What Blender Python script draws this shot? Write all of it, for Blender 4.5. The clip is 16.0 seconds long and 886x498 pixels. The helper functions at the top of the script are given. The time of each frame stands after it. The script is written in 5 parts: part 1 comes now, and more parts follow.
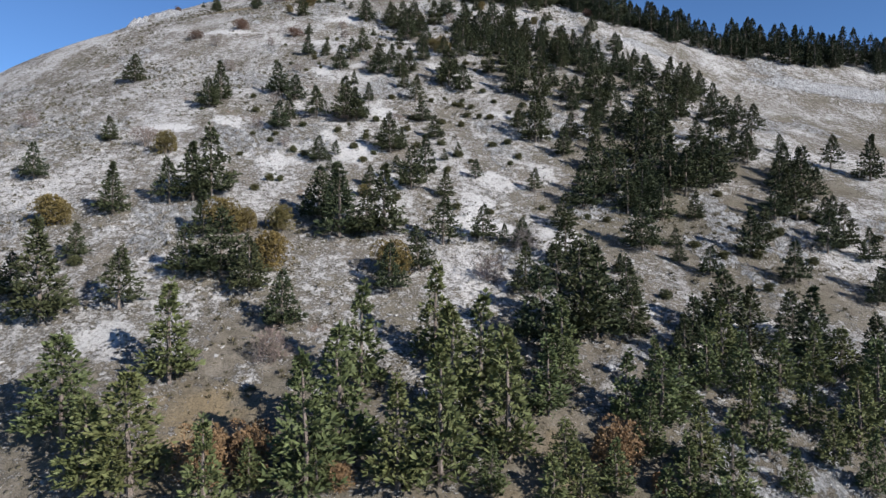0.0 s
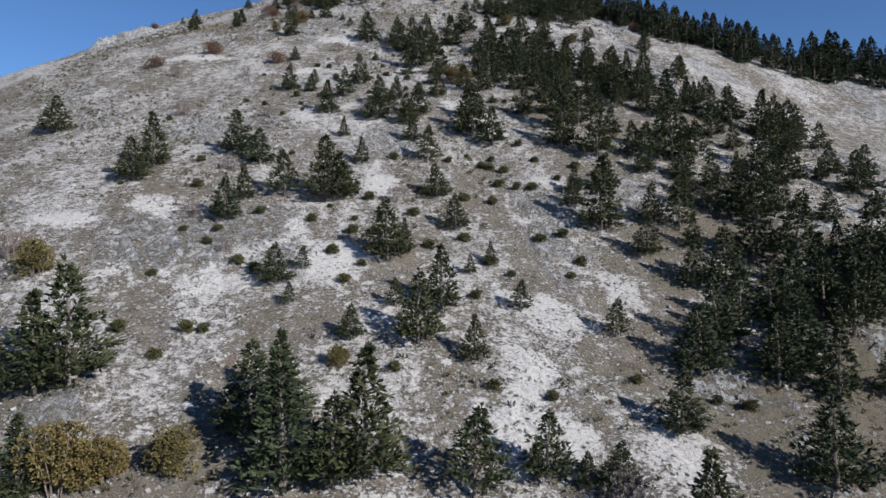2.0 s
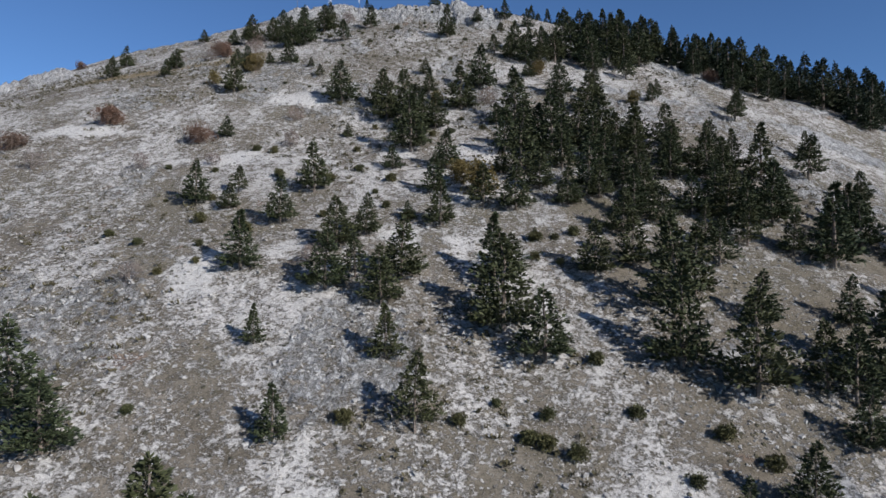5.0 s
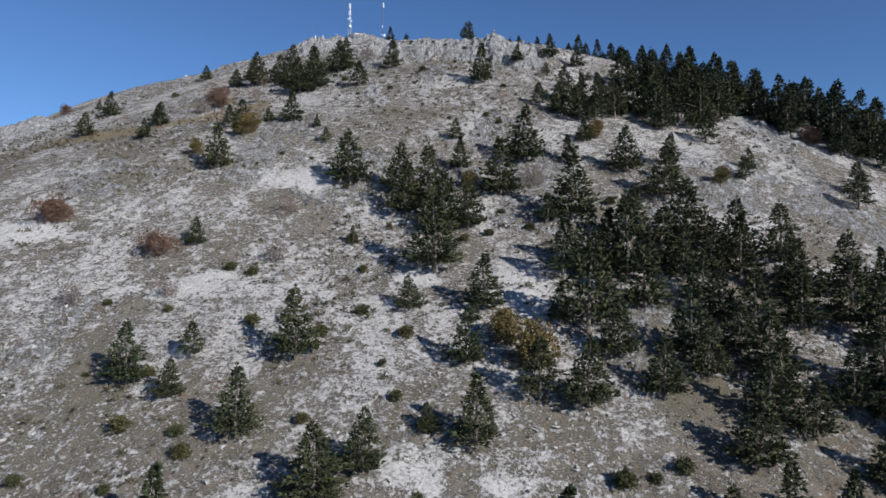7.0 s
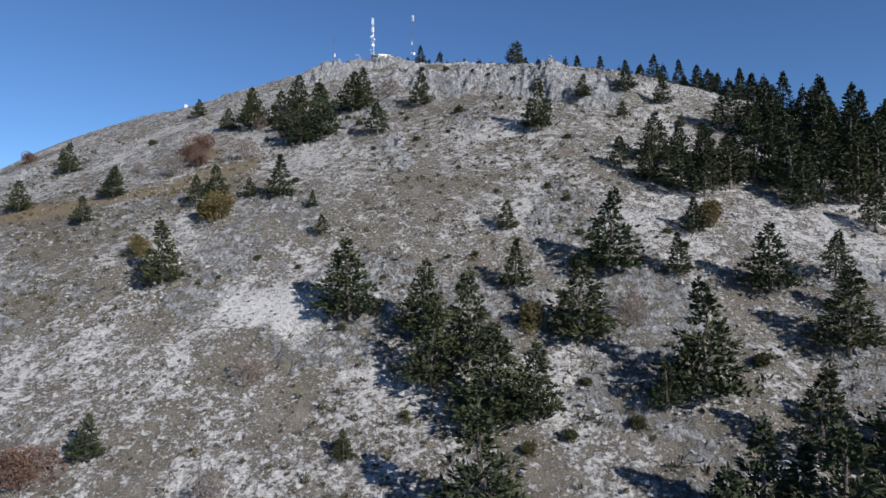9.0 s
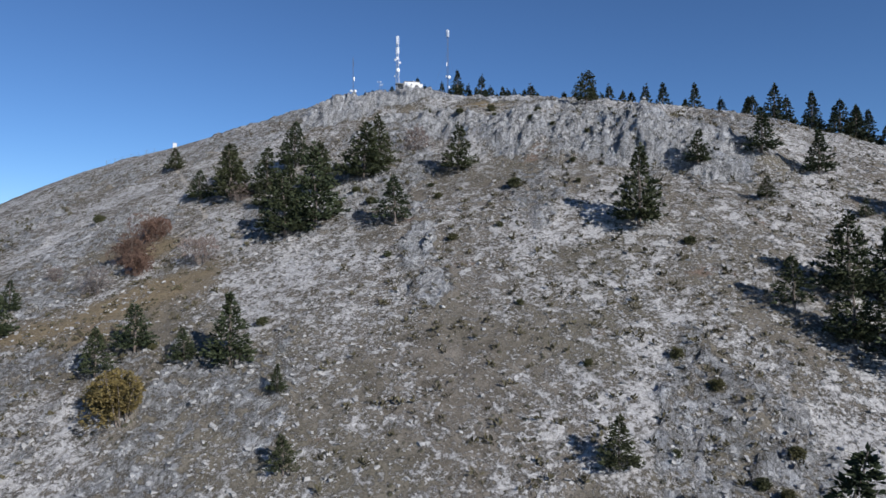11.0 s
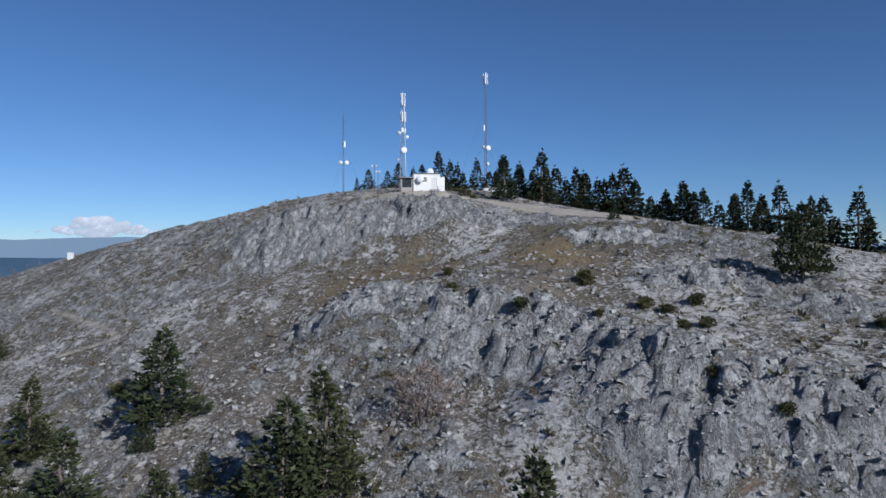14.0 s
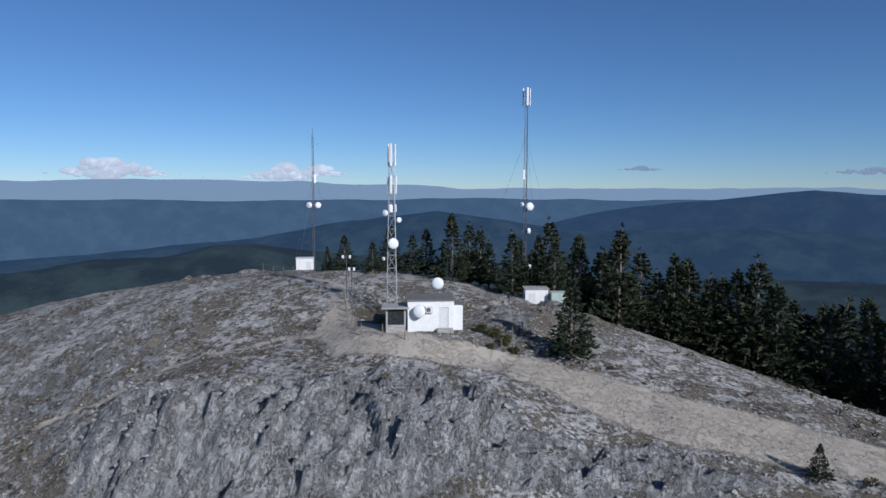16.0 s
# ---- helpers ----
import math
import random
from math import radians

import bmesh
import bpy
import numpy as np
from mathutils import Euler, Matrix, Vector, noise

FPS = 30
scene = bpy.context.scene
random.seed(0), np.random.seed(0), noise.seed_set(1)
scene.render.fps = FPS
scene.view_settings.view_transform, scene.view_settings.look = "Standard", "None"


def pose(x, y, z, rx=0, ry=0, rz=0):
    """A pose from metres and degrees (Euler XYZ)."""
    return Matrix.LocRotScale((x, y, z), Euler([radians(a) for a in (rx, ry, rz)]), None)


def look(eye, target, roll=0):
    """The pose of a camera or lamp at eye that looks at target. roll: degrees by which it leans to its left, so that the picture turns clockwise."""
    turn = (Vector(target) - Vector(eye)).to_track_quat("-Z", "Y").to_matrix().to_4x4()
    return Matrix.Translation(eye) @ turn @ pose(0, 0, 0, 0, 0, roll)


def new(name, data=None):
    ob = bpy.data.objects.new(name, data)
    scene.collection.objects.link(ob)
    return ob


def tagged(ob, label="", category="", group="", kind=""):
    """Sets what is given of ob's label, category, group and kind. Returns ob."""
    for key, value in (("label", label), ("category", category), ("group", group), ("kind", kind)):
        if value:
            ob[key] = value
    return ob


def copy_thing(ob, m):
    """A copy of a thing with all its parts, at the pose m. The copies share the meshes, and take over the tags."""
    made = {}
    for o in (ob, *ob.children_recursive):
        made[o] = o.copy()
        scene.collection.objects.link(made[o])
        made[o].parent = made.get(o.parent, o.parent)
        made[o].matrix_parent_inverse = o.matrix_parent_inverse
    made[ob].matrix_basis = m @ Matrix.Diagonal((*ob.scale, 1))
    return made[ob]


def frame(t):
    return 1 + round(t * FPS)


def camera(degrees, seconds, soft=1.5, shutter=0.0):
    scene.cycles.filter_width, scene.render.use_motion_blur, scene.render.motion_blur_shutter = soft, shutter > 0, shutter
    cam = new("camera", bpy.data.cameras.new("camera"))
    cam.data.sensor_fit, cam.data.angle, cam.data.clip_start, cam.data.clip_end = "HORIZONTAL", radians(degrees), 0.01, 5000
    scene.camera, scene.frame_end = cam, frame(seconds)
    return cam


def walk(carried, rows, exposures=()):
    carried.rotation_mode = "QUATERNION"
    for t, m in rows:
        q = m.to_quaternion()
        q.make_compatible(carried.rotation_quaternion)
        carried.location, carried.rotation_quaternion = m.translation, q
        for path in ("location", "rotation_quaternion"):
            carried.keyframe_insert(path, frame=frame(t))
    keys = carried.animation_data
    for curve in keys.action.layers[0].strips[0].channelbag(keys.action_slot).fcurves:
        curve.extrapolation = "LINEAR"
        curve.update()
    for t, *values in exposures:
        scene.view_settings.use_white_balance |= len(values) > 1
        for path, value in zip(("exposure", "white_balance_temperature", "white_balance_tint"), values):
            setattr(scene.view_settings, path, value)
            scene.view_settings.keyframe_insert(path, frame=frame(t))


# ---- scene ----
cam = camera(66.5, 16.0)
# seconds, eye, a point 20 m ahead, roll
PATH = [
    (0, (0.67, 0.55, 62.78), (0.62, 20.55, 62.44), -0.2),
    (0.5, (0.44, 15.66, 69.53), (0.02, 35.65, 69.20), -0.3),
    (1, (-0.09, 33.49, 76.23), (-0.63, 53.49, 75.92), -0.3),
    (1.5, (-0.71, 49.37, 82.73), (-1.22, 69.36, 82.47), -0.4),
    (2, (-1.25, 64.83, 89.34), (-1.73, 84.82, 89.13), -0.4),
    (2.5, (-1.40, 80.32, 96.06), (-1.92, 100.32, 95.88), -0.5),
    (3, (-1.74, 95.59, 102.60), (-2.26, 115.59, 102.50), -0.5),
    (3.3, (-1.96, 104.65, 106.52), (-2.49, 124.65, 106.42), -0.4),
    (3.4, (-2.04, 107.67, 107.82), (-2.56, 127.67, 107.16), -0.4),
    (3.5, (-2.11, 110.69, 109.13), (-2.62, 130.67, 108.47), -0.4),
    (3.6, (-2.16, 113.78, 110.50), (-2.69, 133.78, 109.84), -0.4),
    (3.75, (-2.24, 118.42, 112.55), (-2.77, 138.41, 112.03), -0.4),
    (3.9, (-2.31, 123.05, 114.61), (-2.85, 143.04, 114.45), -0.4),
    (4, (-2.36, 126.14, 115.98), (-2.90, 146.13, 115.88), -0.4),
    (4.2, (-2.45, 132.34, 118.42), (-3.00, 152.33, 118.51), -0.3),
    (6.3, (-4.66, 178.86, 147.94), (-5.57, 198.84, 148.14), 0.4),
    (6.5, (-4.83, 183.11, 150.60), (-5.94, 203.08, 150.78), 0.3),
    (7, (-5.54, 194.70, 157.12), (-7.03, 214.65, 157.33), 0.3),
    (7.5, (-6.28, 207.27, 163.88), (-8.07, 227.20, 164.06), 0.2),
    (8, (-7.40, 220.64, 170.59), (-9.48, 240.53, 170.75), 0.0),
    (8.2, (-8.00, 226.27, 173.28), (-10.20, 246.14, 173.44), 0.0),
    (10.3, (-17.21, 283.74, 200.88), (-20.44, 303.47, 200.92), 0.2),
    (10.5, (-18.10, 289.45, 203.57), (-21.47, 309.18, 203.60), 0.1),
    (11, (-20.60, 304.01, 210.11), (-24.26, 323.67, 210.15), 0.1),
    (11.5, (-23.27, 318.44, 216.64), (-27.14, 338.06, 216.68), 0.0),
    (12, (-26.19, 332.98, 223.16), (-30.23, 352.57, 223.21), -0.0),
    (12.5, (-28.97, 347.64, 229.66), (-33.20, 367.19, 229.70), -0.1),
    (13, (-31.93, 362.21, 236.24), (-36.33, 381.72, 236.27), -0.1),
    (13.5, (-34.91, 377.13, 242.80), (-39.42, 396.62, 242.85), -0.2),
    (14, (-37.93, 391.61, 249.40), (-42.51, 411.08, 249.45), -0.2),
    (14.5, (-41.59, 405.77, 255.97), (-46.16, 425.25, 255.99), -0.0),
    (15, (-45.25, 420.67, 262.46), (-49.88, 440.11, 261.72), 0.1),
    (15.5, (-48.76, 435.23, 269.00), (-53.49, 454.59, 267.27), 0.1),
    (16, (-51.19, 445.53, 275.30), (-56.08, 464.84, 273.58), 0.2),
]
walk(cam, [(t, look(eye, target, roll)) for t, eye, target, roll in PATH], ((0.0, 0.56, 6150, 10), (3.0, 0.25, 6150, 10), (9.0, 0.23, 6050, 10), (13.0, -0.10, 5850, 10), (16.0, -0.24, 5750, 10)))

# ---- light ----
SUN = Vector((0.70, -0.53, 0.46)).normalized()
world = bpy.data.worlds.new("world")
scene.world = world
world.use_nodes = True
wn = world.node_tree
sky = wn.nodes.new("ShaderNodeTexSky")
sky.sky_type, sky.sun_disc = "NISHITA", False
sky.sun_elevation, sky.sun_rotation = math.asin(SUN.z), math.atan2(SUN.x, SUN.y)
sky.altitude, sky.air_density, sky.dust_density, sky.ozone_density = 2400, 1.0, 0.0, 6.5
wn.links.new(sky.outputs[0], wn.nodes["Background"].inputs[0])
wn.nodes["Background"].inputs[1].default_value = 0.088
sun = new("sun", bpy.data.lights.new("sun", "SUN"))
sun.data.energy, sun.data.angle, sun.data.color = 5.0, radians(0.6), (1.0, 0.94, 0.87)
sun.matrix_world = look(SUN * 900, (0, 0, 0))


# ---- materials ----
class Mat:
    """A node material with a few short ways to wire it."""

    def __init__(self, name, rough_=0.9, metal=0.0):
        self.m = bpy.data.materials.new(name)
        self.m.use_nodes = True
        self.t = self.m.node_tree
        self.b = self.t.nodes["Principled BSDF"]
        self.b.inputs["Roughness"].default_value, self.b.inputs["Metallic"].default_value = rough_, metal
        self.b.inputs["Specular IOR Level"].default_value = 0.25

    def n(self, kind, **values):
        node = self.t.nodes.new("ShaderNode" + kind)
        for key, value in values.items():
            node.inputs[key.replace("_", " ")].default_value = value
        return node

    def wire(self, a, b):
        self.t.links.new(a, b)

    def place(self):
        return self.n("NewGeometry").outputs["Position"]

    def noise(self, scale, detail=4.0, rough_=0.6, where=None):
        node = self.n("TexNoise", Scale=scale, Detail=detail, Roughness=rough_)
        self.wire(where or self.place(), node.inputs["Vector"])
        return node.outputs["Fac"]

    def cells(self, scale, feature="F1", out="Distance", where=None):
        node = self.n("TexVoronoi", Scale=scale)
        node.feature = feature
        self.wire(where or self.place(), node.inputs["Vector"])
        return node.outputs[out]

    def ramp(self, value, *stops):
        node = self.t.nodes.new("ShaderNodeValToRGB")
        el = node.color_ramp.elements
        while len(el) < len(stops):
            el.new(0.5)
        for e, (at, c) in zip(el, stops):
            e.position, e.color = at, (c, c, c, 1) if isinstance(c, float) else (*c, 1)
        self.wire(value, node.inputs[0])
        return node.outputs[0]

    def mix(self, fac, a, b, how="MIX"):
        node = self.t.nodes.new("ShaderNodeMix")
        node.data_type, node.blend_type = "RGBA", how
        for value, socket in ((fac, node.inputs[0]), (a, node.inputs[6]), (b, node.inputs[7])):
            if isinstance(value, (int, float)):
                socket.default_value = value
            elif isinstance(value, tuple):
                socket.default_value = (*value, 1)
            else:
                self.wire(value, socket)
        return node.outputs[2]

    def math(self, how, a, b=0.0):
        node = self.t.nodes.new("ShaderNodeMath")
        node.operation = how
        for value, socket in ((a, node.inputs[0]), (b, node.inputs[1])):
            if isinstance(value, (int, float)):
                socket.default_value = value
            else:
                self.wire(value, socket)
        return node.outputs[0]

    def attr(self, name):
        node = self.t.nodes.new("ShaderNodeAttribute")
        node.attribute_name = name
        return node.outputs["Fac"]

    def rand(self):
        return self.n("ObjectInfo").outputs["Random"]

    def island(self):
        return self.n("NewGeometry").outputs["Random Per Island"]

    def colour(self, c):
        if isinstance(c, tuple):
            self.b.inputs["Base Color"].default_value = (*c, 1)
        else:
            self.wire(c, self.b.inputs["Base Color"])
        return self

    def bump(self, h, strength=0.5, distance=0.1):
        node = self.n("Bump", Strength=strength, Distance=distance)
        self.wire(h, node.inputs["Height"])
        self.wire(node.outputs[0], self.b.inputs["Normal"])
        return self


def ground_material():
    g = Mat("hillside", 0.95)
    rock, track, wild = g.attr("rock"), g.attr("track"), g.attr("wild")
    scree, straw = g.attr("scree"), g.attr("straw")
    broad, mid, fine = g.noise(0.03, 4), g.noise(0.30, 6, 0.7), g.noise(2.4, 5, 0.75)
    turf = g.mix(g.ramp(mid, (0.35, 0.0), (0.65, 1.0)), (0.10, 0.084, 0.062), (0.235, 0.205, 0.168))
    turf = g.mix(g.ramp(broad, (0.45, 0.0), (0.62, 0.7)), turf, (0.15, 0.132, 0.095))
    earth = g.ramp(g.noise(0.10, 3), (0.66, 0.0), (0.72, 1.0))
    turf = g.mix(g.math("MULTIPLY", earth, 0.5), turf, (0.25, 0.15, 0.11))
    turf = g.mix(straw, turf, g.mix(fine, (0.16, 0.12, 0.07), (0.27, 0.21, 0.125)))
    turf = g.mix(g.ramp(g.noise(3.2, 4, 0.7), (0.50, 0.0), (0.60, 0.6)), turf, (0.050, 0.042, 0.028))
    # limestone rubble of all sizes between the tussocks, denser in patches and in streaks down the slope
    streak = g.n("Mapping")
    streak.inputs["Scale"].default_value = (1.0, 0.5, 0.5)
    g.wire(g.place(), streak.inputs["Vector"])
    lots = g.math("ADD", g.math("MULTIPLY", g.math("SUBTRACT", g.noise(0.07, 5, 0.65, streak.outputs[0]), 0.5), 0.5), g.math("MULTIPLY", scree, 0.17))
    lots = g.math("SUBTRACT", lots, g.math("ADD", g.math("MULTIPLY", wild, 0.12), g.math("MULTIPLY", straw, 0.13)))
    clumps = g.ramp(g.math("ADD", g.noise(0.50, 8, 0.76), lots), (0.488, 0.0), (0.545, 1.0))
    bits = g.ramp(g.math("ADD", g.noise(1.9, 5, 0.7), g.math("MULTIPLY", lots, 0.8)), (0.525, 0.0), (0.56, 0.95))
    pits = g.ramp(g.noise(1.5, 6, 0.75), (0.36, 0.35), (0.46, 1.0))
    stony = g.math("MULTIPLY", g.math("MAXIMUM", clumps, bits), g.math("MAXIMUM", pits, g.math("MULTIPLY", scree, 0.8)))
    pale = g.mix(g.ramp(fine, (0.34, 0.0), (0.64, 1.0)), (0.30, 0.285, 0.265), (0.56, 0.535, 0.505))
    pale = g.mix(g.math("MULTIPLY", scree, 0.5), pale, (0.54, 0.522, 0.495))
    base = g.mix(stony, turf, pale)
    tussock = g.math("MULTIPLY", g.ramp(g.cells(0.8), (0.16, 1.0), (0.28, 0.0)), g.ramp(g.noise(0.2, 4), (0.45, 0.0), (0.58, 0.9)))
    base = g.mix(tussock, base, (0.065, 0.062, 0.034))
    base = g.mix(g.math("MULTIPLY", wild, 0.6), base, g.mix(fine, (0.035, 0.036, 0.020), (0.14, 0.112, 0.07)))
    # bedrock: grey limestone with steep strata, dark clefts and lichen
    strata = g.n("Mapping")
    strata.inputs["Scale"].default_value = (1.0, 0.35, 0.5)
    strata.inputs["Rotation"].default_value = (0.0, 0.0, 0.35)
    g.wire(g.place(), strata.inputs["Vector"])
    veins = g.noise(0.9, 8, 0.78, strata.outputs[0])
    cracks = g.ramp(g.math("ABSOLUTE", g.math("SUBTRACT", g.noise(0.55, 7, 0.72, strata.outputs[0]), 0.5)), (0.0, 0.0), (0.035, 1.0))
    lime = g.mix(g.ramp(veins, (0.36, 0.0), (0.62, 1.0)), (0.34, 0.335, 0.33), (0.62, 0.61, 0.60))
    lime = g.mix(g.ramp(g.noise(0.22, 5), (0.52, 0.0), (0.66, 0.7)), lime, (0.36, 0.37, 0.39))
    lime = g.mix(g.math("MULTIPLY", g.math("SUBTRACT", 1.0, cracks), 0.6), lime, (0.08, 0.075, 0.062))
    lime = g.mix(g.math("MULTIPLY", g.ramp(g.noise(3.2, 6, 0.78), (0.46, 1.0), (0.54, 0.0)), 0.28), lime, (0.17, 0.16, 0.14))
    lime = g.mix(g.ramp(g.noise(1.1, 5, 0.7), (0.56, 0.0), (0.62, 0.6)), lime, (0.66, 0.645, 0.62))
    bare = g.ramp(g.math("ADD", rock, g.math("MULTIPLY", g.math("SUBTRACT", g.noise(0.5, 7, 0.75), 0.5), 1.7)), (0.42, 0.0), (0.54, 1.0))
    base = g.mix(bare, base, lime)
    dust = g.mix(fine, (0.35, 0.305, 0.245), (0.52, 0.465, 0.39))
    worn = g.ramp(g.math("ADD", track, g.math("MULTIPLY", g.math("SUBTRACT", g.noise(0.40, 7, 0.75), 0.5), 2.2)), (0.38, 0.0), (0.78, 0.92))
    base = g.mix(worn, base, dust)
    g.colour(base)
    relief = g.math("ADD", g.math("MULTIPLY", stony, 0.6), g.math("MULTIPLY", g.noise(5.0, 4), 0.4))
    relief = g.math("SUBTRACT", relief, g.math("MULTIPLY", tussock, -0.6))
    relief = g.math("ADD", relief, g.math("MULTIPLY", g.math("ADD", veins, g.math("MULTIPLY", cracks, 0.35)), g.math("MULTIPLY", bare, 1.5)))
    relief = g.math("MULTIPLY", relief, g.math("SUBTRACT", 1.0, g.math("MULTIPLY", worn, 0.85)))
    return g.bump(relief, 1.0, 0.45).m


def needle_material(name, dark, light):
    g = Mat(name, 0.7)
    a = g.mix(g.island(), dark, light)
    a = g.mix(g.math("MULTIPLY", g.rand(), 0.55), a, tuple(c * k for c, k in zip(light, (1.15, 0.9, 0.8))))
    return g.colour(g.mix(g.ramp(g.noise(0.7, 3), (0.35, 0.0), (0.7, 0.5)), a, tuple(c * 0.6 for c in dark))).m


def bark_material(name, a, b):
    g = Mat(name, 0.95)
    return g.colour(g.mix(g.ramp(g.noise(6, 5), (0.35, 0.0), (0.65, 1.0)), a, b)).bump(g.noise(14, 4), 0.7, 0.03).m


def paint(name, a, b, rough_=0.6, metal=0.0, scale=3.0):
    g = Mat(name, rough_, metal)
    return g.colour(g.mix(g.ramp(g.noise(scale, 5, 0.7), (0.35, 0.0), (0.75, 1.0)), a, b)).bump(g.noise(scale * 6, 3), 0.2, 0.01).m


M_GROUND = ground_material()
M_PINE = needle_material("pine_needles", (0.024, 0.034, 0.016), (0.066, 0.082, 0.037))
# lighter copy of the pine needles: the grove's sunlit look put into colour
M_PINE_LIT = needle_material("pine_needles_lit", (0.050, 0.066, 0.026), (0.135, 0.165, 0.066))
M_FIR = needle_material("spruce_needles", (0.016, 0.025, 0.014), (0.046, 0.062, 0.030))
M_JUNIPER = needle_material("juniper_needles", (0.034, 0.042, 0.018), (0.105, 0.108, 0.046))
M_YELLOW = needle_material("autumn_leaves", (0.075, 0.07, 0.028), (0.19, 0.155, 0.055))
M_ORANGE = needle_material("copper_leaves", (0.15, 0.095, 0.05), (0.28, 0.19, 0.10))
M_RUSSET = needle_material("russet_twigs", (0.09, 0.06, 0.045), (0.17, 0.115, 0.085))
M_GREY = needle_material("bare_twigs", (0.13, 0.11, 0.10), (0.24, 0.21, 0.19))
M_BARK = bark_material("pine_bark", (0.09, 0.07, 0.055), (0.24, 0.20, 0.17))
M_WHITE = paint("white_plaster", (0.72, 0.71, 0.69), (0.83, 0.82, 0.80), 0.8)
M_STEEL = paint("galvanised_steel", (0.42, 0.43, 0.44), (0.58, 0.59, 0.60), 0.45, 0.6)
M_DARKSTEEL = paint("weathered_steel", (0.10, 0.10, 0.105), (0.20, 0.20, 0.21), 0.55, 0.5)
M_PANEL = paint("antenna_shell", (0.74, 0.75, 0.76), (0.84, 0.84, 0.84), 0.4)
M_ROOF = paint("roof_felt", (0.12, 0.115, 0.11), (0.24, 0.23, 0.21), 0.9)
M_CONCRETE = paint("concrete", (0.30, 0.29, 0.27), (0.45, 0.43, 0.40), 0.9)
M_GLASS = paint("dark_pane", (0.02, 0.022, 0.025), (0.05, 0.055, 0.06), 0.1)
M_DOOR = paint("grey_door_paint", (0.60, 0.60, 0.58), (0.70, 0.70, 0.68), 0.5)
M_GREEN = paint("pale_green_sheet", (0.36, 0.43, 0.38), (0.48, 0.54, 0.49), 0.5)
M_STONE = paint("limestone", (0.25, 0.24, 0.225), (0.50, 0.485, 0.46), 0.95, 0.0, 1.6)
M_SCRUB = needle_material("dry_scrub", (0.055, 0.052, 0.028), (0.13, 0.115, 0.065))
M_WOOD = paint("grey_timber", (0.14, 0.11, 0.08), (0.28, 0.24, 0.19), 0.9, 0.0, 8.0)


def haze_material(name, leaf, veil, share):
    """Far land, the haze of kilometres of air put in as a glow."""
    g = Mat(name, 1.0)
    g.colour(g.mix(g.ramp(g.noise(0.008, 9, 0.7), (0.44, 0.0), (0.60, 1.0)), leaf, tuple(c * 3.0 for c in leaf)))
    haze_glow = g.n("Emission", Strength=1.0)
    haze_glow.inputs[0].default_value = (*veil, 1)
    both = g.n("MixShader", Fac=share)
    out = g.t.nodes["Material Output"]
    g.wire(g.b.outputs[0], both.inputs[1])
    g.wire(haze_glow.outputs[0], both.inputs[2])
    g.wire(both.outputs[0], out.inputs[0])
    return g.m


# ---- the lie of the land ----
STATIONS = {}


def station(y, *heights):
    """One cross-section of the hill: heights every 75 m from x = -300 to x = 300."""
    STATIONS[y] = heights


station(25, -16.1, -7.1, 0.9, 8.0, 1.1, -12.8, -29.8, -38.7, -45.7)
station(75, 2.9, 17.9, 29.8, 34.9, 35.2, 29.1, 10.4, -6.6, -22.7)
station(125, 21.9, 41.8, 57.6, 64.3, 54.3, 46.6, 37.7, 20.6, -0.5)
station(175, 42.8, 64.9, 84.3, 86.8, 77.2, 70.7, 65.9, 45.0, 20.6)
station(225, 60.7, 85.7, 106.1, 115.5, 102.7, 97.7, 90.0, 66.0, 49.4)
station(275, 73.4, 110.2, 126.7, 132.6, 139.2, 127.8, 102.2, 98.0, 90.0)
station(325, 83.3, 144.6, 164.6, 159.4, 153.8, 157.4, 120.9, 128.0, 120.0)
station(375, 87.7, 169.3, 183.5, 193.8, 187.5, 184.5, 168.0, 163.0, 150.0)
station(425, 81.6, 189.6, 205.7, 213.7, 222.3, 212.1, 186.0, 184.0, 176.0)
station(475, 114.6, 220.1, 227.9, 238.9, 260.0, 231.9, 200.7, 192.0, 186.0)
station(525, 156.3, 243.3, 246.1, 280.3, 245.3, 213.9, 204.0, 195.1, 181.8)
station(575, 164.0, 237.0, 264.0, 260.2, 217.1, 204.2, 206.1, 192.0, 168.0)
station(625, 137.0, 201.0, 232.0, 223.0, 227.0, 236.0, 220.0, 187.0, 147.0)


def ease(a, b, v):
    k = np.clip((v - a) / (b - a), 0, 1)
    return k * k * (3 - 2 * k)


def lattice(ix, iy, seed):
    h = (ix.astype(np.int64) * 374761393 + iy.astype(np.int64) * 668265263 + seed * 974711) & 0xFFFFFFFF
    h = ((h ^ (h >> 13)) * 1274126177) & 0xFFFFFFFF
    return ((h ^ (h >> 16)) & 0xFFFF) / 65535.0


def swell(x, y, size, seed):
    """Smooth noise from -1 to 1 with lumps of that size in metres."""
    u, v = x / size, y / size
    i, j = np.floor(u), np.floor(v)
    f, g = u - i, v - j
    f, g = f * f * f * (f * (6 * f - 15) + 10), g * g * g * (g * (6 * g - 15) + 10)
    a, b = lattice(i, j, seed), lattice(i + 1, j, seed)
    c, d = lattice(i, j + 1, seed), lattice(i + 1, j + 1, seed)
    return 2 * ((a * (1 - f) + b * f) * (1 - g) + (c * (1 - f) + d * f) * g) - 1


def rough(x, y, size, seed, octaves=4):
    total, amp = 0, 0.5
    for k in range(octaves):
        total = total + amp * swell(x + 17.3 * k, y - 9.1 * k, size / 2 ** k, seed + k)
        amp *= 0.5
    return total


